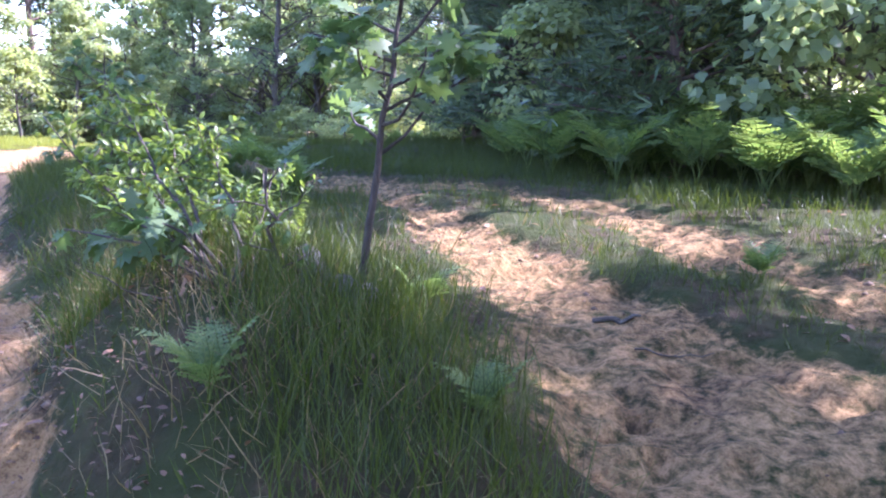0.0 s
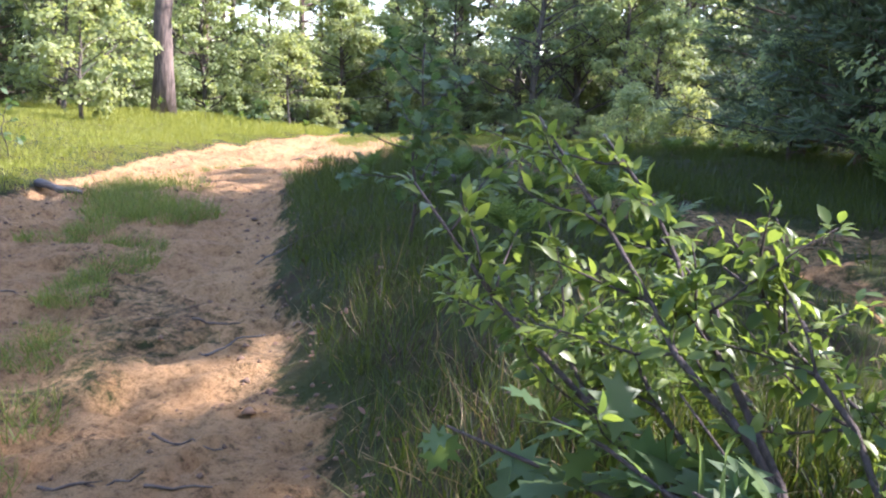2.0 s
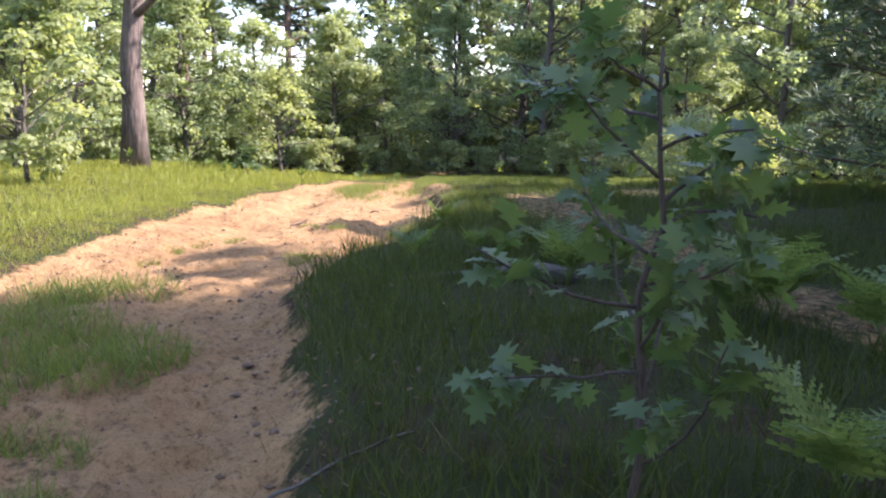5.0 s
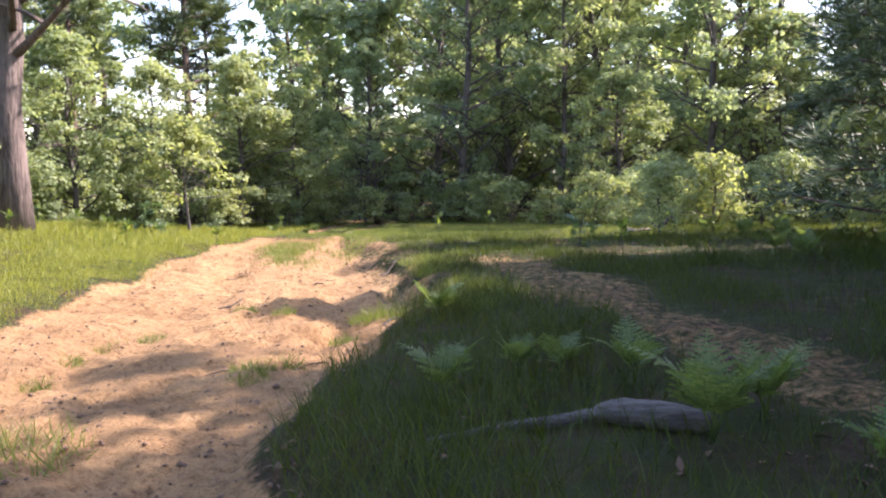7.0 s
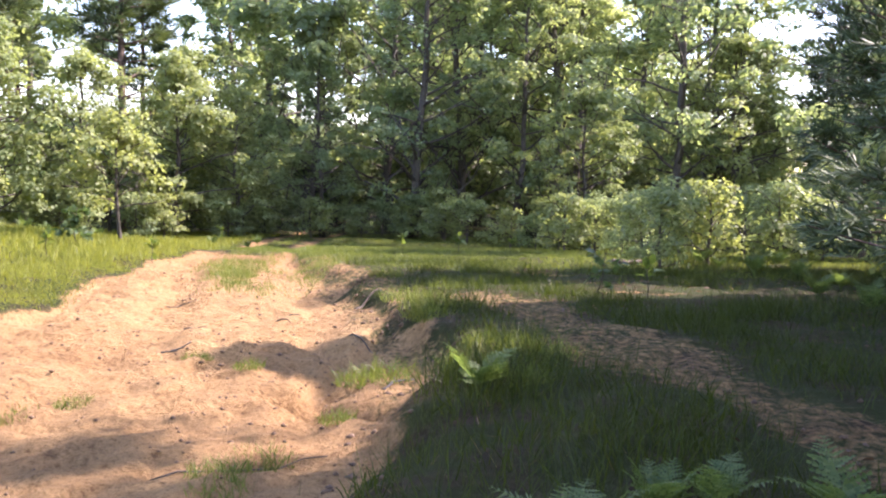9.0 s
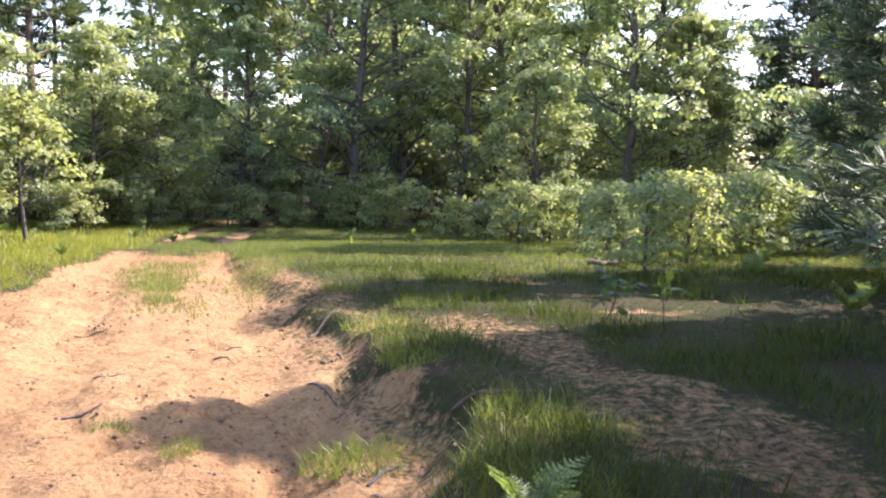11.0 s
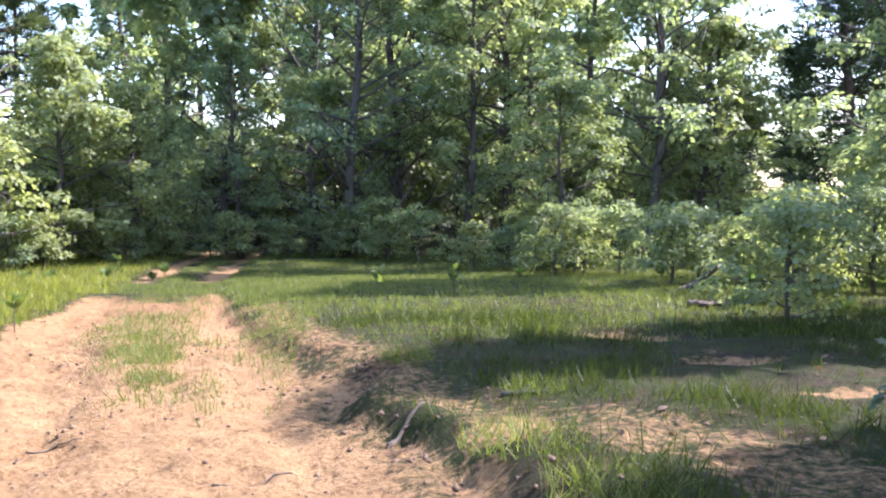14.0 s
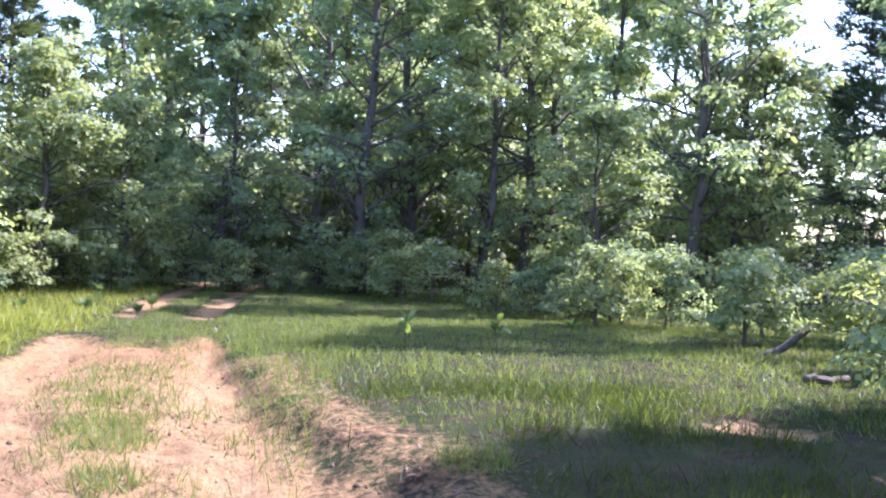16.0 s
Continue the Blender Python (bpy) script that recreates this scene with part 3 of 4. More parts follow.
# mostly unseen trees beside and behind the start, added for its dappled shade
for src, x, y, s in ((round_tree, 6.2, 0.6, 0.8), (round_tree, 5.6, 11.8, 0.95), (thin_tree, 4.4, 11.4, 0.8), (far_tree, 10.2, 16.0, 1.0), (far_tree, 9.5, 3.0, 0.9), (far_tree, 9.0, -2.0, 0.9), (round_tree, 5.0, -3.4, 0.9), (round_tree, 5.6, 14.0, 1.05), (round_tree, 3.7, 12.4, 0.9),
                     (far_tree, 12.5, 4.0, 1.0), (open_tree, 8.2, 15.2, 0.58), (round_tree, 8.5, 5.2, 0.8), (round_tree, 6.7, 3.9, 0.7), (far_tree, 6.0, 1.9, 0.5), (far_tree, -3.0, -9.0, 0.9), (far_tree, 3.5, -8.0, 0.9)):
    copy_at(src, x, y, rng.uniform(0, 6.3), s)
# pines on the right, background filling, and trees added to shade the tracks
for src, x, y, s in ((dark_pine, 2.9, 11.0, 0.95), (dark_pine, 1.5, 14.6, 0.95), (dark_pine, 1.3, 16.6, 0.9), (dark_pine, 1.7, 23.4, 1.25), (dark_pine, 3.2, 14.0, 1.1), (thin_tree, 6.0, 34.0, 0.95),
                     (thin_tree, 4.6, 25.0, 0.5), (far_tree, 3.8, 16.6, 0.68), (far_tree, 5.8, 18.2, 0.75), (far_tree, 3.0, 19.4, 0.5), (thin_tree, 9.0, 21.0, 0.5), (far_tree, 9.5, 31.5, 0.7), (thin_tree, 15.0, 43.0, 1.1), (far_tree, 9.5, 50.0, 0.6), (far_tree, 12.8, 48.5, 0.65), (far_tree, 16.5, 46.5, 0.6), (far_tree, 6.5, 50.5, 0.6),
                     (far_tree, -12.0, -8.0, 0.9), (far_tree, -16.0, -3.0, 0.9), (far_tree, -18.0, 5.0, 0.85)):
    copy_at(src, x, y, rng.uniform(0, 6.3), s)
copy_at(thin_tree, 4.0, 10.6, 1.1, 0.66)
copy_at(small_tree, 3.0, 40.0, 2.2, 1.1)
# added out of view, crown set high to keep sun off the near track
plant("broadleaf_tree", broadleaf(19, 13.2, 8.4, 2.1, 0.12, 20, 5500, 0.15, 0.34), M_BARK, M_LEAF, stand(6.5, 9.15, 0.3), "unseen slender tree with a high crown, added to shade the track", "tree", "woodland trees")

# shrubs under the trees
shrub = plant("shrub", broadleaf(21, 2.0, 0.15, 1.15, 0.03, 14, 2600, 0.105, 0.26, subs=3, k_limb=3), M_BARK, M_LEAF, stand(-2.5, 22.8, 0.0, 0.6), "leafy green shrub at the foot of the trees", "shrub", "woodland shrubs")
pale_shrub = plant("shrub", broadleaf(22, 1.7, 0.1, 1.0, 0.03, 13, 2300, 0.105, 0.24, subs=3, k_limb=3), M_BARK, M_LEAF_LIGHT, stand(-6.9, 41.2), "pale sunlit shrub at the foot of the trees", "shrub", "woodland shrubs")
for k in range(22):
    u = k / 21
    x = -16 + 17.5 * u + rng.normal(0, 0.4)
    y = 42.6 - 3.2 * max(0, x + 8) * 0.45 + rng.normal(0, 0.6)
    copy_at((shrub, pale_shrub)[k % 2], x, y, rng.uniform(0, 6.3), rng.uniform(0.45, 0.8))
for src, x, y, s in ((pale_shrub, -1.2, 25.2, 0.8), (pale_shrub, -1.8, 29.0, 0.75), (pale_shrub, -1.0, 27.0, 0.65), (pale_shrub, 0.4, 26.4, 0.8), (shrub, 0.9, 21.3, 1.0), (pale_shrub, -3.2, 32.5, 0.8), (shrub, -1.6, 33.5, 0.7),
                     (shrub, 0.4, 17.6, 0.9), (shrub, 1.6, 13.2, 1.0), (shrub, 3.6, 11.2, 1.0), (shrub, 5.4, 9.8, 1.0), (pale_shrub, 6.4, 7.6, 1.0), (shrub, 2.0, 30.0, 0.8)):
    copy_at(src, x, y, rng.uniform(0, 6.3), s)
for k in range(12):
    copy_at((pale_shrub, shrub)[k % 2], -27 + k * 1.1 + rng.normal(0, 0.3), 31.0 + k * 0.75 + rng.normal(0, 0.5), rng.uniform(0, 6.3), rng.uniform(0.4, 0.8))
for k in range(8):
    copy_at((shrub, pale_shrub)[k % 2], -33 + k * 2.6, 55 + rng.uniform(-2, 3), rng.uniform(0, 6.3), rng.uniform(2.0, 2.6))
for k in range(12):
    copy_at(shrub, -14 + k * 2.0 + rng.normal(0, 0.4), 56 + rng.uniform(-1, 2), rng.uniform(0, 6.3), rng.uniform(1.9, 2.4))
# undergrowth closing the view between the trunks
for k in range(18):
    copy_at((shrub, pale_shrub)[k % 2], -34 + k * 2.5 + rng.normal(0, 0.5), 49 + rng.uniform(-1.5, 2.5), rng.uniform(0, 6.3), rng.uniform(1.6, 2.3))
for k in range(14):
    copy_at((shrub, pale_shrub)[k % 2], -33 + k * 1.35, 33 + k * 0.85 + rng.uniform(0, 1.5), rng.uniform(0, 6.3), rng.uniform(1.0, 1.6))
for k in range(18):
    copy_at(shrub, -42 + k * 3.4 + rng.normal(0, 0.6), 64 + rng.uniform(-2, 2), rng.uniform(0, 6.3), rng.uniform(2.2, 2.9))
for k in range(10):
    copy_at(shrub, 3.5 + rng.uniform(0, 4), 14 + k * 2.6, rng.uniform(0, 6.3), rng.uniform(1.1, 1.7))


# ---- grass ----
BLADE = (np.array([(-0.5, 0, 0), (0.5, 0, 0), (0.36, 0.55, 0.1), (-0.36, 0.55, 0.1), (0.05, 1, 0.42), (-0.05, 1, 0.42)]), np.array([(0, 1, 2, 3), (3, 2, 4, 5)]))
SHORT = (np.array([(-0.5, 0, 0), (0.5, 0, 0), (0.1, 1, 0.3), (-0.1, 1, 0.3)]), np.array([(0, 1, 2, 3)]))


def blades(rng, x, y, tall, wide, template, lean=0.3, z=None):
    n = len(x)
    z = height(x, y) - 0.015 if z is None else z
    pos = np.stack((x, y, z), 1)
    axis = np.stack((rng.normal(0, lean, n), rng.normal(0, lean, n), np.ones(n)), 1)
    a = rng.uniform(0, 2 * np.pi, n)
    normal = np.stack((np.cos(a), np.sin(a), np.zeros(n)), 1)
    TV, TF = template
    yv = axis / np.linalg.norm(axis, axis=1)[:, None]
    xv = np.cross(yv, normal)
    xv /= np.linalg.norm(xv, axis=1)[:, None]
    zv = np.cross(xv, yv)
    h, w = np.broadcast_to(tall, n)[:, None, None], np.broadcast_to(wide, n)[:, None, None]
    V = pos[:, None] + TV[None, :, 0:1] * w * xv[:, None] + TV[None, :, 1:2] * h * yv[:, None] + TV[None, :, 2:3] * h * zv[:, None]
    F = TF[None] + (np.arange(n) * len(TV))[:, None, None]
    return V.reshape(-1, 3), F.reshape(-1, TF.shape[1])


def sow(rng, box, count, keep):
    """Places in the box, thinned by the chance keep(x, y)."""
    x, y = rng.uniform(box[0], box[1], count), rng.uniform(box[2], box[3], count)
    k = rng.uniform(0, 1, count) < keep(x, y)
    return x[k], y[k]


def stuff(name, VF, mat, label, category):
    return tagged(new(name, mesh_np(name, *VF, mat)), label, category, kind="stuff")


rng = np.random.default_rng(5)


def bare(x, y, power=1.0):
    return np.clip(1 - sand_at(x, y) * 2.4, 0, 1) ** power


def left_of_track(x, y):
    return smooth(-0.3, 0.25, along(y, LEFT_EDGE) - x) * bare(x, y)


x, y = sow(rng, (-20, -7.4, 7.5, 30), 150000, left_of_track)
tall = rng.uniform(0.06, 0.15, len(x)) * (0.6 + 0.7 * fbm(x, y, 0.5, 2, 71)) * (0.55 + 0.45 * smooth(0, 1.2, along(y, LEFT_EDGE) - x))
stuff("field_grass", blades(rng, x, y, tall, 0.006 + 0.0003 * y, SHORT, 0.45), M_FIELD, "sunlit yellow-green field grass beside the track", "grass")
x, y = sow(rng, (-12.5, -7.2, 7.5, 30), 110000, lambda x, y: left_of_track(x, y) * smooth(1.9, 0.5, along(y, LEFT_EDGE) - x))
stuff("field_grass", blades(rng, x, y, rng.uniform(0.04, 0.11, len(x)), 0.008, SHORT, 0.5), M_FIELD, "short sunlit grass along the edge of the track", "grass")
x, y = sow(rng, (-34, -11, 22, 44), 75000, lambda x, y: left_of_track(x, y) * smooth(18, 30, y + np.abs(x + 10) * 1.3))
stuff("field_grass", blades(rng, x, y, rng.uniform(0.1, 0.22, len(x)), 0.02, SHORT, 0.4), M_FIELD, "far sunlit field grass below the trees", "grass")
x, y = sow(rng, (-14, 5, 22, 45), 150000, lambda x, y: bare(x, y) * smooth(-0.2, 0.2, x - along(y, LEFT_EDGE)))
stuff("meadow_grass", blades(rng, x, y, rng.uniform(0.05, 0.14, len(x)) * (0.4 + 0.9 * fbm(x, y, 0.6, 2, 72)), 0.012, SHORT, 0.5), M_TURF, "short green turf across the clearing", "grass")


def bank_free(x, y):
    """Nothing green on the worn near slope of the hump."""
    return 1 - 0.93 * smooth(0.1, -0.35, (x + 0.62) + 0.25 * (y - 3.2)) * smooth(4.3, 3.7, y)


def right_side(x, y):
    thin = 0.35 - 0.3 * smooth(15, 17.5, y)
    return bank_free(x, y) * smooth(-0.05, 0.2, x - along(y, RIGHT_EDGE)) * bare(x, y) * np.clip(thin + 1.3 * smooth(0.4, 0.62, fbm(x, y, 0.8, 3, 73)), 0, 1)


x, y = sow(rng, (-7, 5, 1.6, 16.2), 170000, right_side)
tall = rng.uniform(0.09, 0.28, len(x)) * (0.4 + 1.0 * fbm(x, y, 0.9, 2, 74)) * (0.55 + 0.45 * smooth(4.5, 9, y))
stuff("verge_grass", blades(rng, x, y, tall, rng.uniform(0.004, 0.0075, len(x)), BLADE, 0.35), M_SHADE_GRASS, "long grass between the tracks, its blades darkened for shade", "grass")
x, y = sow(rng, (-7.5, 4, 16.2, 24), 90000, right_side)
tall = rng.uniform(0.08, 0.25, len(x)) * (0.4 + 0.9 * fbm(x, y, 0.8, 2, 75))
stuff("verge_grass", blades(rng, x, y, tall, rng.uniform(0.006, 0.011, len(x)), SHORT, 0.5), M_SHADE_GRASS, "patchy green grass beside the side track", "grass")


def on_hump(x, y):
    u, v = (x + 0.75) * 0.87 + (y - 3.7) * 0.5, -(x + 0.75) * 0.5 + (y - 3.7) * 0.87
    return np.exp(-(u / 0.75) ** 2 - (v / 1.5) ** 2) * bare(x, y) * bank_free(x, y)


# hump blades also take the colour darkened for shade
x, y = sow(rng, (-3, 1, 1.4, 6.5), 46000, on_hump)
stuff("hump_grass", blades(rng, x, y, rng.uniform(0.15, 0.4, len(x)), rng.uniform(0.003, 0.0065, len(x)), BLADE, 0.2), M_SHADE_GRASS, "tall lush grass on the hump between the tracks", "grass")
x, y = sow(rng, (-3.4, 1, 1.4, 7), 15000, lambda x, y: on_hump(x + 0.35, y - 0.1) * 0.8 + 0.08 * bare(x, y))
stuff("dry_grass", blades(rng, x, y, rng.uniform(0.06, 0.3, len(x)), 0.005, BLADE, 0.7), M_STRAW, "dry straw-coloured grass on the worn bank", "grass")
x, y = sow(rng, (-7, -1, 4, 24), 6000, lambda x, y: smooth(-0.5, 0.1, x - along(y, RIGHT_EDGE)) * smooth(1.6, 0.3, x - along(y, RIGHT_EDGE)) * 0.8)
stuff("dry_grass", blades(rng, x, y, rng.uniform(0.04, 0.14, len(x)), 0.005, SHORT, 0.9), M_STRAW, "thin dry grass along the broken edge of the track", "grass")


def tuft_mesh(seed, n, r, tall):
    g = np.random.default_rng(seed)
    a, d = g.uniform(0, 6.3, n), r * np.sqrt(g.uniform(0, 1, n))
    x, y = d * np.cos(a), d * np.sin(a)
    V, F = blades(g, x, y, g.uniform(0.5, 1.15, n) * tall * (1 - 0.4 * d / r), g.uniform(0.004, 0.008, n), BLADE, 0.5, np.full(n, -0.02))
    return mesh_np("grass_tuft", V, F, M_TURF)


tufts = [tuft_mesh(200 + k, n, r, h) for k, (n, r, h) in enumerate(((260, 0.24, 0.2), (150, 0.17, 0.14), (300, 0.32, 0.22)))]


def tuft(x, y, kind, s=1.0):
    ob = new("grass_tuft", tufts[kind])
    ob.matrix_basis = stand(x, y, rng.uniform(0, 6.3), s)
    tagged(ob, "clump of green grass growing in the sandy track", "grass tuft", "grass tufts in the track")


for x, y, k, s in ((-7.76, 11.42, 2, 1.3), (-7.52, 11.69, 2, 1.2), (-7.07, 11.62, 2, 1.3), (-7.35, 11.0, 2, 1.2), (-7.35, 10.45, 0, 1.3), (-6.91, 10.52, 2, 1.3), (-6.6, 10.3, 2, 1.2), (-6.31, 10.15, 2, 1.4), (-5.94, 10.0, 0, 1.4), (-5.95, 9.65, 2, 1.2), (-6.39, 9.49, 0, 1.3), (-6.7, 9.85, 2, 1.1),
                   (-6.31, 8.99, 0, 1.0), (-6.3, 8.63, 1, 1.2), (-5.8, 8.83, 0, 1.0), (-5.32, 8.06, 0, 1.25), (-5.49, 8.74, 1, 1.0), (-5.26, 7.44, 1, 1.2), (-5.1, 7.1, 0, 1.0), (-6.5, 8.46, 1, 1.0), (-5.36, 7.65, 1, 1.0), (-4.8, 6.5, 0, 1.0), (-4.6, 6.2, 2, 0.9), (-4.2, 5.4, 2, 1.0),
                   (-8.11, 14.58, 1, 1.0), (-7.8, 14.86, 1, 0.9), (-8.1, 13.95, 1, 0.9), (-8.0, 13.3, 1, 0.9), (-6.26, 13.77, 1, 1.1), (-6.02, 15.78, 0, 0.9), (-6.9, 15.79, 1, 0.8), (-6.38, 13.4, 1, 1.0), (-5.61, 17.15, 0, 1.1), (-5.0, 15.6, 2, 0.8), (-4.7, 15.3, 2, 0.9), (-5.1, 14.9, 2, 0.85), (-4.9, 14.5, 0, 1.0)):
    tuft(x, y, k, s)
for x, y, k, s in ((-3.9, 4.7, 2, 1.0), (-3.4, 4.2, 0, 1.2), (-8.8, 22.0, 2, 0.9), (-9.1, 22.6, 2, 1.0), (-8.6, 21.2, 0, 1.0), (-9.3, 23.6, 2, 1.0), (-6.0, 14.6, 1, 0.8), (-5.8, 15.7, 0, 1.1), (-6.3, 13.2, 1, 0.9), (-5.6, 20.0, 0, 1.0), (-5.9, 18.6, 2, 1.1), (-5.6, 17.6, 2, 1.1), (-6.5, 21.2, 0, 1.0), (-7.5, 16.4, 1, 0.8)):
    tuft(x, y, k, s)


# ---- ferns ----
def comb():
    """One pinna: small leaflets on both sides of its axis."""
    V, F = [], []
    for k in range(5):
        t, w = k / 5, 0.16 * (1 - k / 6.2)
        for side in (-1, 1):
            n = len(V)
            V += [(0, t, 0), (side * w, t + 0.13, 0.03), (side * w * 0.92, t + 0.22, 0.02), (0, t + 0.23, 0)]
            F.append((n, n + 1, n + 2, n + 3) if side > 0 else (n + 3, n + 2, n + 1, n))
    return np.array(V), np.array(F)


PINNA = comb()


def frond(g, length, rise, arch):
    """A bracken frond that starts at the ground and arches over towards +x."""
    n = 9
    t = np.linspace(0, 1, n)
    P = np.stack((length * (0.2 * t + arch * 0.7 * t ** 1.8), g.normal(0, 0.02, n) * length, rise * length * (1.15 * t - 0.6 * arch * t ** 2.2)), 1)
    stem = tube(P, np.linspace(0.006, 0.0015, n), 4)
    k = 13
    s = np.linspace(0.3, 0.98, k)
    at = np.stack([np.interp(s, t, P[:, c]) for c in range(3)], 1)
    d = np.gradient(at, axis=0)
    d /= np.linalg.norm(d, axis=1)[:, None]
    pieces = [stem]
    side = np.array([0.0, 1, 0])
    for sgn in (-1, 1):
        size = length * 0.36 * (1 - ((s - 0.3) / 0.7) ** 1.3 * 0.88) * g.uniform(0.85, 1.1, k)
        axis = side * sgn + d * 0.55 + np.array([0, 0, -0.12]) + g.normal(0, 0.07, (k, 3))
        up = np.cross(d, side)
        up *= np.sign(up[:, 2:3] + 1e-6)
        pieces.append(place(PINNA, at, axis, up + g.normal(0, 0.12, (k, 3)), size))
    return merge(pieces)


def fern(seed, fronds, length, m, label):
    g = np.random.default_rng(seed)
    e = thing("fern", m, label, "fern", "bracken ferns")
    for k in range(fronds):
        ob = part("frond", frond(g, length * g.uniform(0.75, 1.15), g.uniform(0.85, 1.25), g.uniform(0.35, 0.8)), M_FERN, e)
        ob.matrix_basis = Matrix.Rotation(k * 6.283 / fronds + g.normal(0, 0.3), 4, "Z")
    return e


fern_a = fern(301, 6, 0.5, stand(-3.5, 11.2), "green bracken fern with spread fronds in the grass")
fern_b = fern(302, 5, 0.5, stand(-2.35, 8.1), "green bracken fern with spread fronds in the grass")
fern_c = fern(303, 5, 0.68, stand(-2.3, 10.4), "green bracken fern with spread fronds in the grass")
for f, x, y, s in ((fern_c, -1.85, 9.9, 1.0), (fern_a, -1.4, 8.3, 1.0), (fern_a, -4.4, 12.4, 0.6), (fern_b, -4.15, 12.5, 0.55), (fern_b, -3.75, 12.3, 0.7), (fern_a, -3.2, 11.6, 0.8), (fern_b, -4.75, 11.9, 0.7), (fern_b, -0.75, 2.75, 0.6), (fern_b, -0.1, 4.2, 0.6), (fern_b, 0.15, 2.9, 0.5),
                   (fern_a, 1.9, 5.2, 0.6), (fern_b, -2.9, 10.8, 0.6), (fern_b, -2.5, 10.3, 0.7), (fern_b, -1.3, 4.7, 0.7), (fern_b, -5.1, 14.1, 0.7)):
    copy_at(f, x, y, rng.uniform(0, 6.3), s)
for k in range(42):
    u = rng.uniform(0, 1)
    x, y = 3.6 - 3.3 * u + rng.uniform(0, 1.5), 6.9 + 4.0 * u + rng.uniform(0, 1.5)
    copy_at((fern_c, fern_a, fern_c)[k % 3], x, y, rng.uniform(0, 6.3), rng.uniform(1.0, 1.6))
for k in range(22):
    u = k / 21
    copy_at((fern_c, fern_a)[k % 2], 5.6 - 3.2 * u + rng.normal(0, 0.25), 8.3 + 2.4 * u + rng.uniform(0, 1.4), rng.uniform(0, 6.3), rng.uniform(1.7, 2.3))
small_fern = fern(304, 5, 0.4, stand(-1.2, 22.4), "pale green bracken fern at the edge of the wood")
for k in range(16):
    copy_at(small_fern, rng.uniform(-1.6, 1.5), rng.uniform(17.5, 33), rng.uniform(0, 6.3), rng.uniform(0.6, 1.0))
for k in range(26):
    copy_at(small_fern, -24 + k * 0.48 + rng.normal(0, 0.3), 21.5 + k * 0.55 + rng.normal(0, 0.7), rng.uniform(0, 6.3), rng.uniform(0.7, 1.0))


# ---- saplings and the near bush ----
def twig(name, e, P, r0, r1, mat, k=6):
    return part(name, tube(P, np.linspace(r0, r1, len(P)), k), mat, e, smooth=True)


def curve_to(g, a, b, n=7, bow=(0, 0, 0.1), wob=0.012):
    a, b = np.array(a, float), np.array(b, float)
    t = np.linspace(0, 1, n)[:, None]
    return a + (b - a) * t + np.array(bow) * np.sin(np.pi * t) + g.normal(0, wob, (n, 3)) * np.sin(np.pi * t)


def leaves_along(g, P, count, size, template, start=0.35, droop=-0.2, flat=0.9):
    s = g.uniform(start, 1.0, count) * (len(P) - 1)
    at = np.stack([np.interp(s, np.arange(len(P)), P[:, c]) for c in range(3)], 1)
    d = P[-1] - P[0]
    d = d / np.linalg.norm(d)
    axis = d * 0.5 + g.normal(0, 0.65, (count, 3)) + np.array([0, 0, droop])
    normal = g.normal(0, 0.4, (count, 3)) + np.array([0, 0, flat])
    return place(template, at + axis * 0.012, axis, normal, size * g.uniform(0.55, 1.2, count))


def local(m, pts):
    o = np.array(m.translation)
    return [tuple(np.array(p) - o) for p in pts]


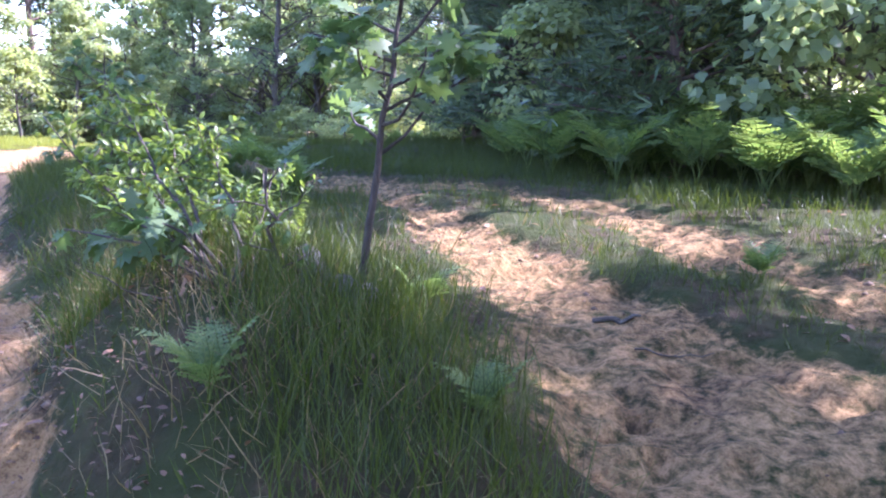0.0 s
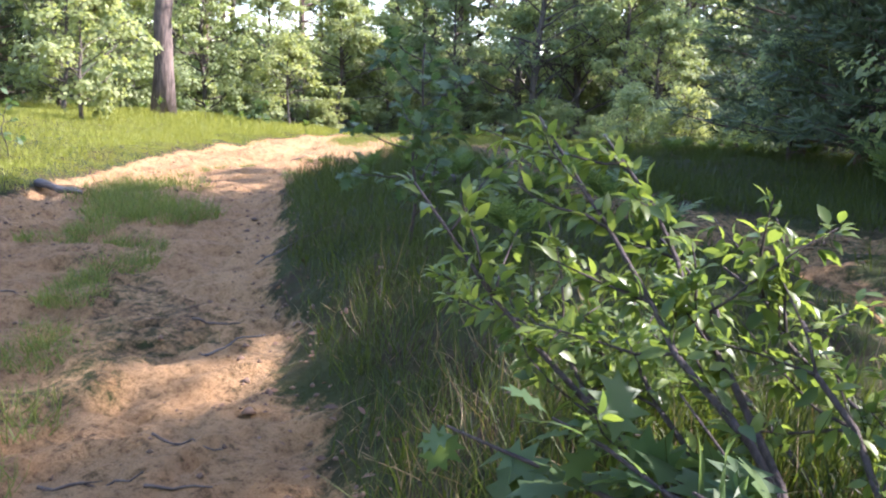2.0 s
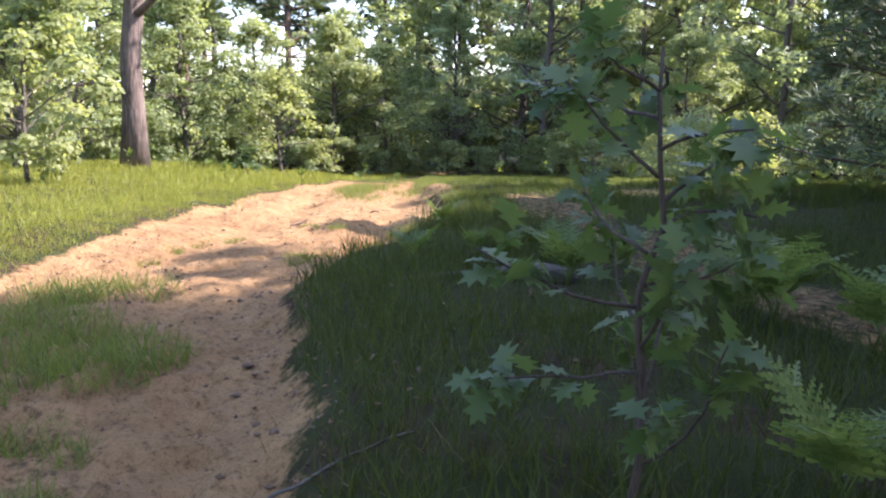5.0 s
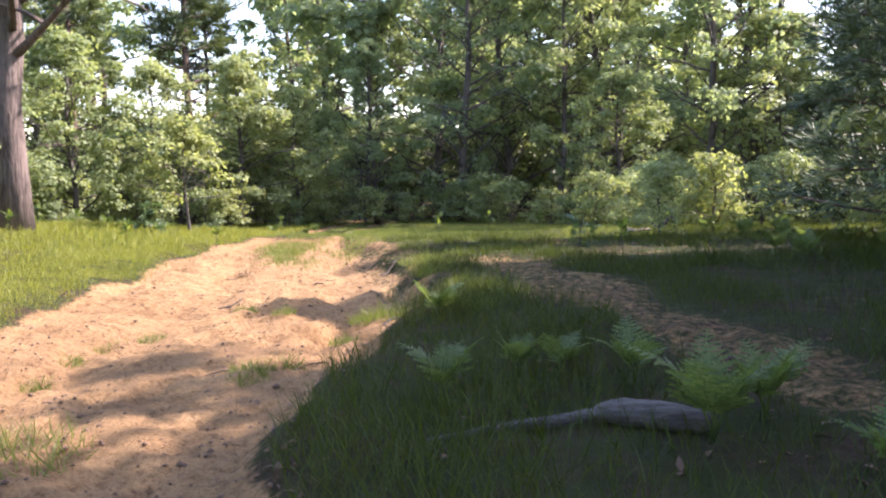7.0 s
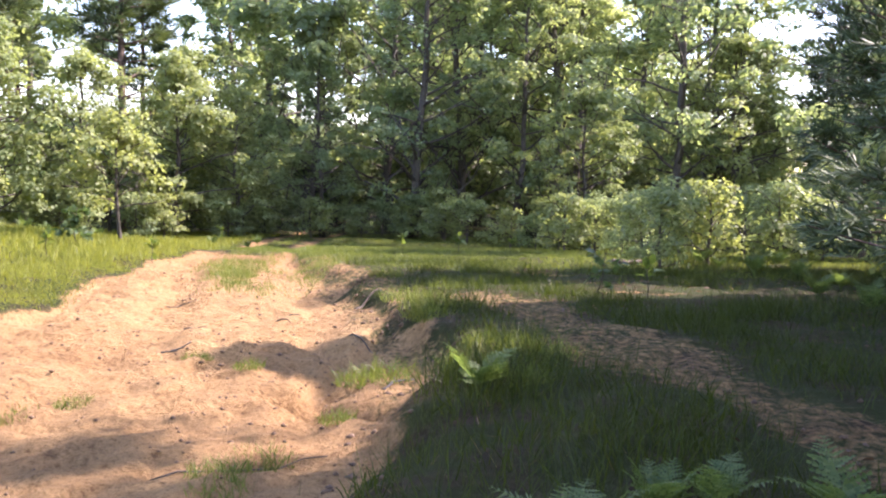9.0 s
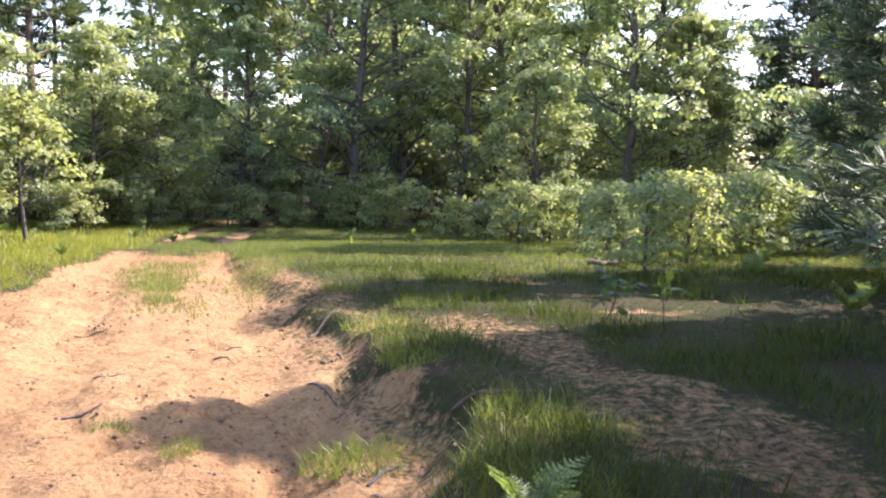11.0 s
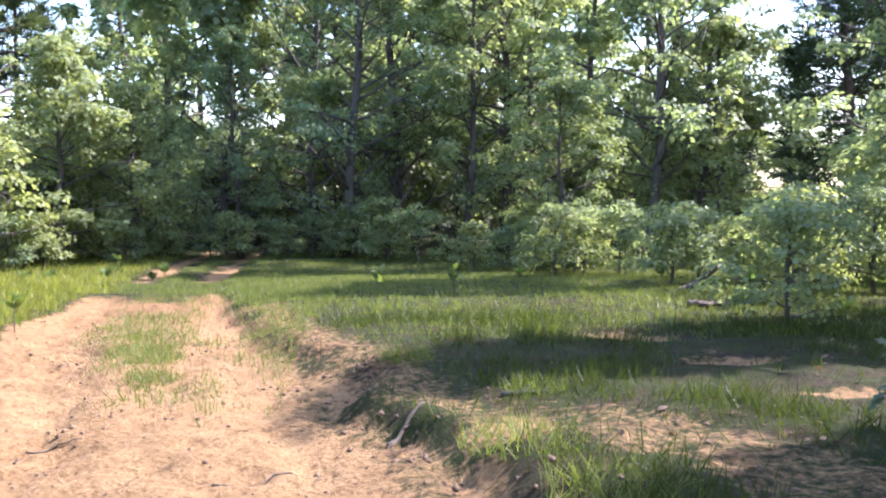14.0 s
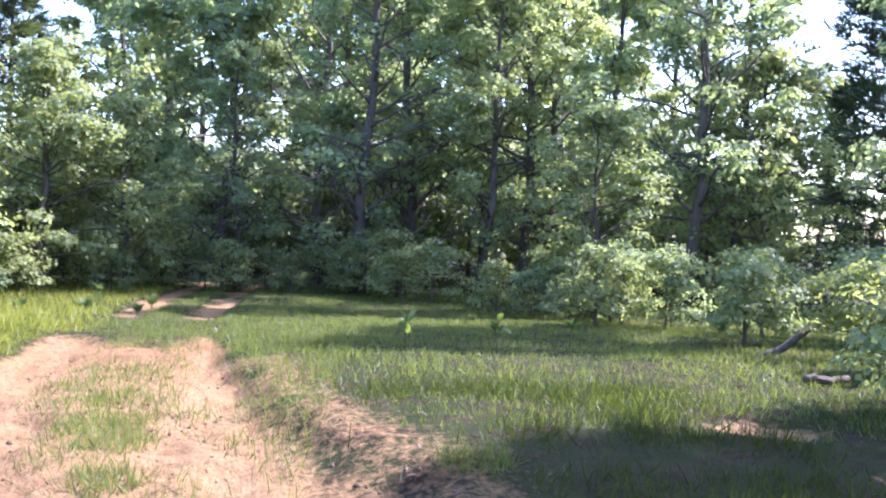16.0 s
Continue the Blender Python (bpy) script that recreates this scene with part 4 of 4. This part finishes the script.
def near_bush():
    g = np.random.default_rng(41)
    base = np.array((-0.88, 3.5, ground_z(-0.88, 3.5)))
    e = thing("bush", Matrix.Translation(base), "bright green toothed-leaf bush with dark bent stems on the grassy hump", "bush")
    ends = ((-1.45, 4.45, 1.62), (-1.3, 4.95, 1.3), (-1.85, 4.15, 1.5), (-1.5, 4.4, 1.2), (-1.85, 4.65, 1.15), (-0.95, 4.7, 1.2), (-1.6, 4.35, 1.66), (-0.75, 4.4, 1.05), (-1.15, 4.2, 1.35))
    for k, end in enumerate(ends):
        b = np.array(end) - base
        P = curve_to(g, (g.normal(0, 0.04), g.normal(0, 0.04), -0.03), b, 9, (g.normal(0, 0.06), g.normal(0, 0.06), g.uniform(-0.05, 0.1)), 0.02)
        stem = twig("stem", e, P, 0.011, 0.003, M_TWIG)
        green = []
        for q in range(8):
            i = 3 + q if q < 5 else q - 1
            d = (P[-1] - P[2]) / np.linalg.norm(P[-1] - P[2]) + g.normal(0, 0.75, 3)
            B = bent(g, P[i], d, g.uniform(0.16, 0.34), 4, 0.15, 0.05)
            twig("twig", stem, B, 0.004, 0.0015, M_TWIG, 4)
            green.append(leaves_along(g, B, 38, 0.05, TOOTHED, 0.05))
        green.append(leaves_along(g, P, 48, 0.055, TOOTHED, 0.35))
        part("foliage", merge(green), M_BUSHLEAF, stem)
    for k, end in enumerate(((-1.45, 3.75, 1.12), (-1.35, 3.95, 1.0), (-1.7, 3.95, 1.0), (-1.2, 3.55, 1.1))):
        b = np.array(end) - base
        P = curve_to(g, (0.02, 0, 0), b, 7, (0, 0, 0.06), 0.02)
        stem = twig("stem", e, P, 0.009, 0.003, M_TWIG)
        part("foliage", leaves_along(g, P, 16, 0.13, LOBED, 0.45, -0.3), M_OAKLEAF, stem, "broad blue-green lobed leaves")
    for a, b in (((-0.05, 0.0, 0), (-0.55, 0.0, 0.08)), ((0.1, 0.05, 0), (-0.35, 0.2, 0.4)), ((0.0, 0.0, 0), (0.12, 0.5, 0.45))):
        twig("bare_twig", e, curve_to(g, a, b, 7, (0, 0, -0.04), 0.02), 0.007, 0.002, M_TWIG)
    d = np.array((-1.0, 3.39, 0.93)) - base
    for k in range(4):
        part("dead_leaf", leaves_along(g, np.array([d + g.normal(0, 0.02, 3), d + np.array((0, 0, -0.06))]), 1, 0.075, LOBED, 0.2, -0.8, 0.2), M_DEADLEAF, e, "brown withered leaf")
    c = np.array((-1.46, 4.38, 1.26)) - base
    for k in range(3):
        part("dead_leaf", leaves_along(g, np.array([c, c + np.array((0, 0, -0.06))]), 1, 0.045, TOOTHED, 0.2, 0.6, 0.2), M_STRAW, e, "pale curled leaf")


def lobed_sapling(seed, x, y, top, limbs, leaves, size, label, stem_r=0.016, first=0.35):
    """A young oak: a stem to the world point top, crooked limbs and lobed leaves."""
    g = np.random.default_rng(seed)
    base = np.array((x, y, ground_z(x, y)))
    e = thing("oak_sapling", Matrix.Translation(base), label, "sapling", "oak saplings")
    P = curve_to(g, (0, 0, -0.04), np.array(top) - base, 10, (g.normal(0, 0.05), g.normal(0, 0.05), 0), 0.02)
    twig("trunk", e, P, stem_r, 0.005, M_TWIG, 7)
    L = np.linalg.norm(P[-1])
    for k in range(limbs):
        u = first + (1 - first) * k / limbs
        i = u * (len(P) - 1)
        q = np.array([np.interp(i, np.arange(len(P)), P[:, c]) for c in range(3)])
        a = k * 2.4 + g.normal(0, 0.3)
        B = bent(g, q, (math.cos(a), math.sin(a), g.uniform(0.1, 0.7)), L * g.uniform(0.22, 0.42) * (1.15 - 0.5 * u), 5, 0.16, 0.03)
        limb = twig("limb", e, B, stem_r * 0.45, 0.003, M_TWIG, 5)
        green = [leaves_along(g, B, leaves, size, LOBED, 0.4, -0.25)]
        C = bent(g, B[3], B[4] - B[2] + g.normal(0, 0.05, 3), L * 0.14, 3, 0.2)
        green.append(leaves_along(g, C, max(2, leaves // 2), size, LOBED, 0.3, -0.25))
        part("foliage", merge(green), M_OAKLEAF, limb)
    return e


near_bush()
lobed_sapling(51, -0.36, 3.78, (-0.05, 3.85, 2.5), 19, 15, 0.125, "young oak with a dark crooked stem and drooping lobed leaves", 0.02, 0.36)
lobed_sapling(52, -0.6, 3.45, (-0.68, 3.42, 1.3), 6, 2, 0.07, "small dark sapling with few leaves in the tall grass", 0.011, 0.35)
lobed_sapling(53, -2.96, 7.76, (-2.9, 7.76, 2.05), 17, 12, 0.11, "young oak sapling shaded green beside the track", 0.014, 0.18)
lobed_sapling(54, -3.9, 18.2, (-3.9, 18.2, 1.45), 5, 6, 0.12, "small sapling in the thin grass by the side track", 0.008, 0.4)
lobed_sapling(55, -9.7, 11.9, (-9.7, 11.9, 1.5), 6, 5, 0.12, "small sapling in the field grass", 0.008, 0.3)
lobed_sapling(56, -12.9, 25.4, (-12.9, 25.4, 1.55), 9, 10, 0.15, "low round oak seedling in the field grass", 0.012, 0.15)
plant("young_tree", broadleaf(61, 2.25, 0.3, 1.15, 0.03, 20, 3000, 0.1, 0.19), M_BARK, M_LEAF_LIGHT, stand(-13.2, 18.0), "small round yellow-green tree on a thin stem in the field", "tree")
plant("young_tree", broadleaf(62, 2.5, 0.6, 0.95, 0.03, 18, 2400, 0.1, 0.2), M_BARK, M_LEAF_LIGHT, stand(-13.0, 27.6), "thin young tree on a straight dark stem in the field", "tree")
plant("young_tree", broadleaf(63, 3.4, 0.3, 1.4, 0.045, 20, 3000, 0.14, 0.26), M_BARK, M_LEAF_LIGHT, stand(-16.6, 21.8), "bushy yellow-green young tree at the edge of the field", "tree")


def shoot(x, y, tall):
    g = np.random.default_rng(int(abs(x) * 100))
    e = thing("seedling", stand(x, y), "bright green leafy seedling standing in the turf", "seedling", "seedlings")
    P = curve_to(g, (0, 0, -0.02), (0.02, 0, tall), 6)
    twig("stem", e, P, 0.006, 0.003, M_TWIG, 5)
    part("foliage", leaves_along(g, P, 14, 0.16, TOOTHED, 0.35, 0.35), M_BUSHLEAF, e)


for x, y, h in ((-5.75, 26.7, 0.45), (-6.85, 26.6, 0.35), (-4.7, 27.5, 0.3), (-10.9, 24.0, 0.35), (-13.6, 23.6, 0.5), (-14.2, 22.4, 0.45), (-12.2, 22.9, 0.35), (-3.4, 18.6, 0.4), (-2.2, 24.6, 0.4), (-12.6, 33.2, 0.5), (-15.6, 25.5, 0.5), (-17.0, 26.5, 0.5)):
    shoot(x, y, h)


# ---- logs, sticks and litter ----
def log(x, y, end, r, label, mat=M_DEADWOOD, name="log", seed=3, lift=0.6):
    g = np.random.default_rng(seed)
    a, b = np.array((x, y, ground_z(x, y) + r * lift)), np.array((end[0], end[1], ground_z(*end) + r * lift))
    P = curve_to(g, (0, 0, 0), b - a, 10, (g.normal(0, r), g.normal(0, r), 0), r * 0.3)
    ob = new(name, mesh_np(name, *tube(P, np.linspace(r, r * 0.6, 10) * g.uniform(0.85, 1.15, 10), 12, 0.06, g), mat, True))
    ob.matrix_basis = Matrix.Translation(a)
    return tagged(ob, label, "log" if r > 0.03 else "stick")


def crooked_log(knees, label, mat, seed):
    """A bent log through knees (x, y, height over the ground, radius)."""
    g = np.random.default_rng(seed)
    K = np.array(knees)
    x0, y0 = K[0, :2]
    z0 = ground_z(x0, y0)
    P = np.array([(x - x0, y - y0, ground_z(x, y) - z0 + h) for x, y, h, r in knees])
    u, v = np.arange(len(K)), np.linspace(0, len(K) - 1, 18)
    Q = np.stack([np.interp(v, u, P[:, c]) for c in range(3)], 1)
    Q[1:-1] = (Q[:-2] + 2 * Q[1:-1] + Q[2:]) / 4 + g.normal(0, 0.004, (16, 3))
    R = np.interp(v, u, K[:, 3]) * g.uniform(0.93, 1.07, 18)
    ob = new("log", mesh_np("log", *tube(Q, R, 12, 0.07, g), mat, True))
    ob.matrix_basis = Matrix.Translation((x0, y0, z0))
    return tagged(ob, label, "log")


crooked_log(((-4.75, 11.22, 0.0, 0.012), (-4.4, 11.32, 0.02, 0.022), (-4.1, 11.43, 0.05, 0.028), (-3.97, 11.47, 0.055, 0.03), (-3.92, 11.5, 0.055, 0.064), (-3.68, 11.46, 0.06, 0.064), (-3.5, 11.42, 0.04, 0.055)), "weathered grey crooked log half hidden by grass", M_DEADWOOD, 3)
log(-0.62, 3.95, (-0.3, 3.7), 0.07, "pale grey piece of log on the hump", seed=5, lift=1.3)
crooked_log(((-2.2, 27.3, 0.0, 0.05), (-1.95, 27.3, 0.12, 0.05), (-1.62, 27.3, 0.38, 0.04)), "dark broken branch stub leaning up out of the grass", M_DARKWOOD, 6)
log(-8.3, 10.7, (-7.5, 10.4), 0.05, "weathered grey branch lying on the sand", seed=7)
log(-3.0, 24.5, (-2.5, 24.6), 0.05, "dark fallen branch in the shaded grass", M_DARKWOOD, seed=8, lift=1.5)


def stick(x, y, ang, length, r, dark=False, forks=1):
    g = np.random.default_rng(int(abs(x * 37 + y * 91) * 10))
    e = thing("stick", Matrix.Translation((x, y, ground_z(x, y))) @ Matrix.Rotation(ang, 4, "Z"), "crooked dark twig lying on the track" if dark else "weathered pale stick lying on the track", "stick", "sticks on the track")
    n = 8
    t = np.linspace(-0.5, 0.5, n) * length
    wx = np.cumsum(g.normal(0, 0.02, n)) * length
    ca, sa = math.cos(ang), math.sin(ang)
    z = height(x + ca * t - sa * wx, y + sa * t + ca * wx) - ground_z(x, y) + r * 0.7
    P = np.stack((t, wx, z), 1)
    mat = M_DARKWOOD if dark else M_DEADWOOD
    part("branch", tube(P, np.linspace(r, r * 0.45, n), 6, 0.15, g), mat, e)
    for k in range(forks):
        q = P[3 + k]
        part("side_twig", tube(bent(g, q, (1, g.choice((-1, 1)) * 0.8, 0.25), length * 0.28, 4, 0.15), np.linspace(r * 0.5, r * 0.2, 5), 5), mat, e)


for x, y, a, l, r, d in ((-4.1, 8.45, 0.1, 0.75, 0.012, 0), (-3.64, 6.6, 1.0, 0.5, 0.012, 0), (-3.9, 6.9, 0.4, 0.35, 0.012, 1), (-3.2, 5.4, 0.0, 0.4, 0.01, 1), (-3.4, 5.0, 0.2, 0.5, 0.012, 1), (-3.0, 5.0, 0.3, 0.3, 0.01, 1), (-2.0, 3.6, 0.8, 0.5, 0.022, 0), (-2.7, 4.6, 0.6, 0.22, 0.02, 0), (-7.3, 18.8, 0.6, 0.8, 0.012, 1), (-7.1, 18.3, 0.2, 0.5, 0.012, 1), (-5.68, 19.9, 0.15, 0.4, 0.026, 0), (-6.5, 19.5, 0.9, 0.5, 0.025, 1)):
    stick(x, y, a, l * 0.85, r * 0.75, d)
for x, y, a, l, r, d in ((0.9, 4.5, 0.1, 0.3, 0.022, 0), (1.1, 4.1, 0.0, 0.45, 0.008, 1), (-6.3, 13.6, 0.5, 1.1, 0.008, 1), (-5.1, 16.1, -0.1, 0.6, 0.018, 1), (-5.7, 15.5, 0.9, 0.4, 0.018, 0), (-6.2, 17.2, -0.7, 0.5, 0.012, 0), (-7.9, 17.6, 0.5, 0.35, 0.01, 1), (-8.8, 19.6, 0.2, 0.4, 0.01, 1), (-7.8, 16.7, 0.3, 0.3, 0.015, 0), (-6.4, 7.9, 0.3, 0.5, 0.01, 1), (-5.6, 7.2, 0.1, 0.4, 0.01, 1)):
    stick(x, y, a, l * 0.85, r * 0.75, d)


def pebbles(name, count, box, sizes, mat, label, keep, seed):
    g = np.random.default_rng(seed)
    x, y = sow(g, box, count, keep)
    base = np.array([(1, 0, 0), (0, 1, 0), (-1, 0, 0), (0, -1, 0), (0.1, 0.05, 0.8), (0, 0, -0.6)])
    F = np.array([(0, 1, 4), (1, 2, 4), (2, 3, 4), (3, 0, 4), (1, 0, 5), (2, 1, 5), (3, 2, 5), (0, 3, 5)])
    n = len(x)
    V = base[None] * g.uniform(0.55, 1.3, (n, 6, 1)) * (g.uniform(*sizes, n) * g.uniform(0.5, 1.2, n))[:, None, None]
    a = g.uniform(0, 6.3, n)
    c, s = np.cos(a)[:, None], np.sin(a)[:, None]
    V = np.stack((V[..., 0] * c - V[..., 1] * s + x[:, None], V[..., 0] * s + V[..., 1] * c + y[:, None], V[..., 2] + height(x, y)[:, None]), -1)
    stuff(name, (V.reshape(-1, 3), (F[None] + (np.arange(n) * 6)[:, None, None]).reshape(-1, 3)), mat, label, "stones")


pebbles("earth_clods", 22000, (-11, 3, 2, 26), (0.005, 0.026), M_CLOD, "crumbled earth clods scattered on the sandy track", lambda x, y: sand_at(x, y) * (0.25 + 0.75 * smooth(0.42, 0.62, fbm(x, y, 1.2, 2, 81))), 91)
pebbles("earth_clods", 5000, (-7.5, -1, 3, 24), (0.008, 0.04), M_CLOD, "dark crumbled soil along the broken edge of the track", lambda x, y: np.exp(-((x - along(y, RIGHT_EDGE) + 0.15) / 0.35) ** 2) * 0.9, 92)


def litter(name, box, count, keep, size, seed, label):
    g = np.random.default_rng(seed)
    x, y = sow(g, box, count, keep)
    n = len(x)
    pos = np.stack((x, y, height(x, y) + 0.012), 1)
    axis = np.stack((g.normal(0, 1, n), g.normal(0, 1, n), g.normal(0, 0.25, n)), 1)
    stuff(name, place(TOOTHED, pos, axis, g.normal(0, 0.35, (n, 3)) + np.array([0, 0, 1]), size * g.uniform(0.5, 1.2, n)), M_DEADLEAF, label, "leaf litter")


litter("dead_leaves", (-7, 4, 2, 25), 5000, lambda x, y: smooth(-0.6, 0.3, x - along(y, RIGHT_EDGE)) * smooth(0.4, 0.65, fbm(x, y, 0.9, 2, 83)) * 0.7, 0.07, 93, "brown dead leaves in the shaded grass")
litter("dead_leaves", (-12, -3, 3, 25), 3500, lambda x, y: np.exp(-((x - along(y, LEFT_EDGE)) / 0.3) ** 2) + 0.05 * sand_at(x, y), 0.05, 94, "dry leaf scraps along the sunny edge of the track")
x, y = sow(rng, (-10.5, -7.5, 18.5, 28.5), 16000, lambda x, y: smooth(0.95, 0.45, sand_at(x, y)) * 0.8)
stuff("track_grass", blades(rng, x, y, rng.uniform(0.05, 0.16, len(x)), 0.008, SHORT, 0.45), M_TURF, "thin grass growing between the wheel ruts", "grass")
x, y = sow(rng, (-8.6, -3.5, 4.0, 13.0), 3500, lambda x, y: smooth(0.6, 0.4, sand_at(x, y)) * smooth(0.1, -0.6, x - along(y, RIGHT_EDGE)) * 0.8)
stuff("track_grass", blades(rng, x, y, rng.uniform(0.03, 0.09, len(x)), 0.005, SHORT, 0.6), M_SHADE_GRASS, "thin grass spreading over the shaded track", "grass")
litter("dead_leaves", (-2.8, 0, 1.6, 4.8), 5000, lambda x, y: (1 - bank_free(x, y)) * 0.5, 0.038, 95, "brown leaf litter on the worn slope of the hump")
litter("dead_leaves", (-6.5, -2, 4, 13), 2600, lambda x, y: np.exp(-((x - along(y, RIGHT_EDGE)) / 0.35) ** 2) * 0.9, 0.045, 96, "brown leaf scraps along the shaded edge of the track")
litter("dead_leaves", (-5, 14, -4, 24), 9000, lambda x, y: smooth(3, 5, x) * 0.9, 0.09, 97, "brown leaf litter under the trees")
x, y = sow(rng, (-24, -4, -6, 9.0), 26000, lambda x, y: left_of_track(x, y) * smooth(10, 7, y))
stuff("field_grass", blades(rng, x, y, rng.uniform(0.12, 0.28, len(x)), 0.014, SHORT, 0.35), M_FIELD, "thinning field grass behind the start of the track", "grass")
x, y = sow(rng, (-32, -19, 6, 26), 26000, lambda x, y: np.ones(len(x)))
stuff("field_grass", blades(rng, x, y, rng.uniform(0.15, 0.32, len(x)), 0.022, SHORT, 0.35), M_FIELD, "field grass running back to the young trees", "grass")
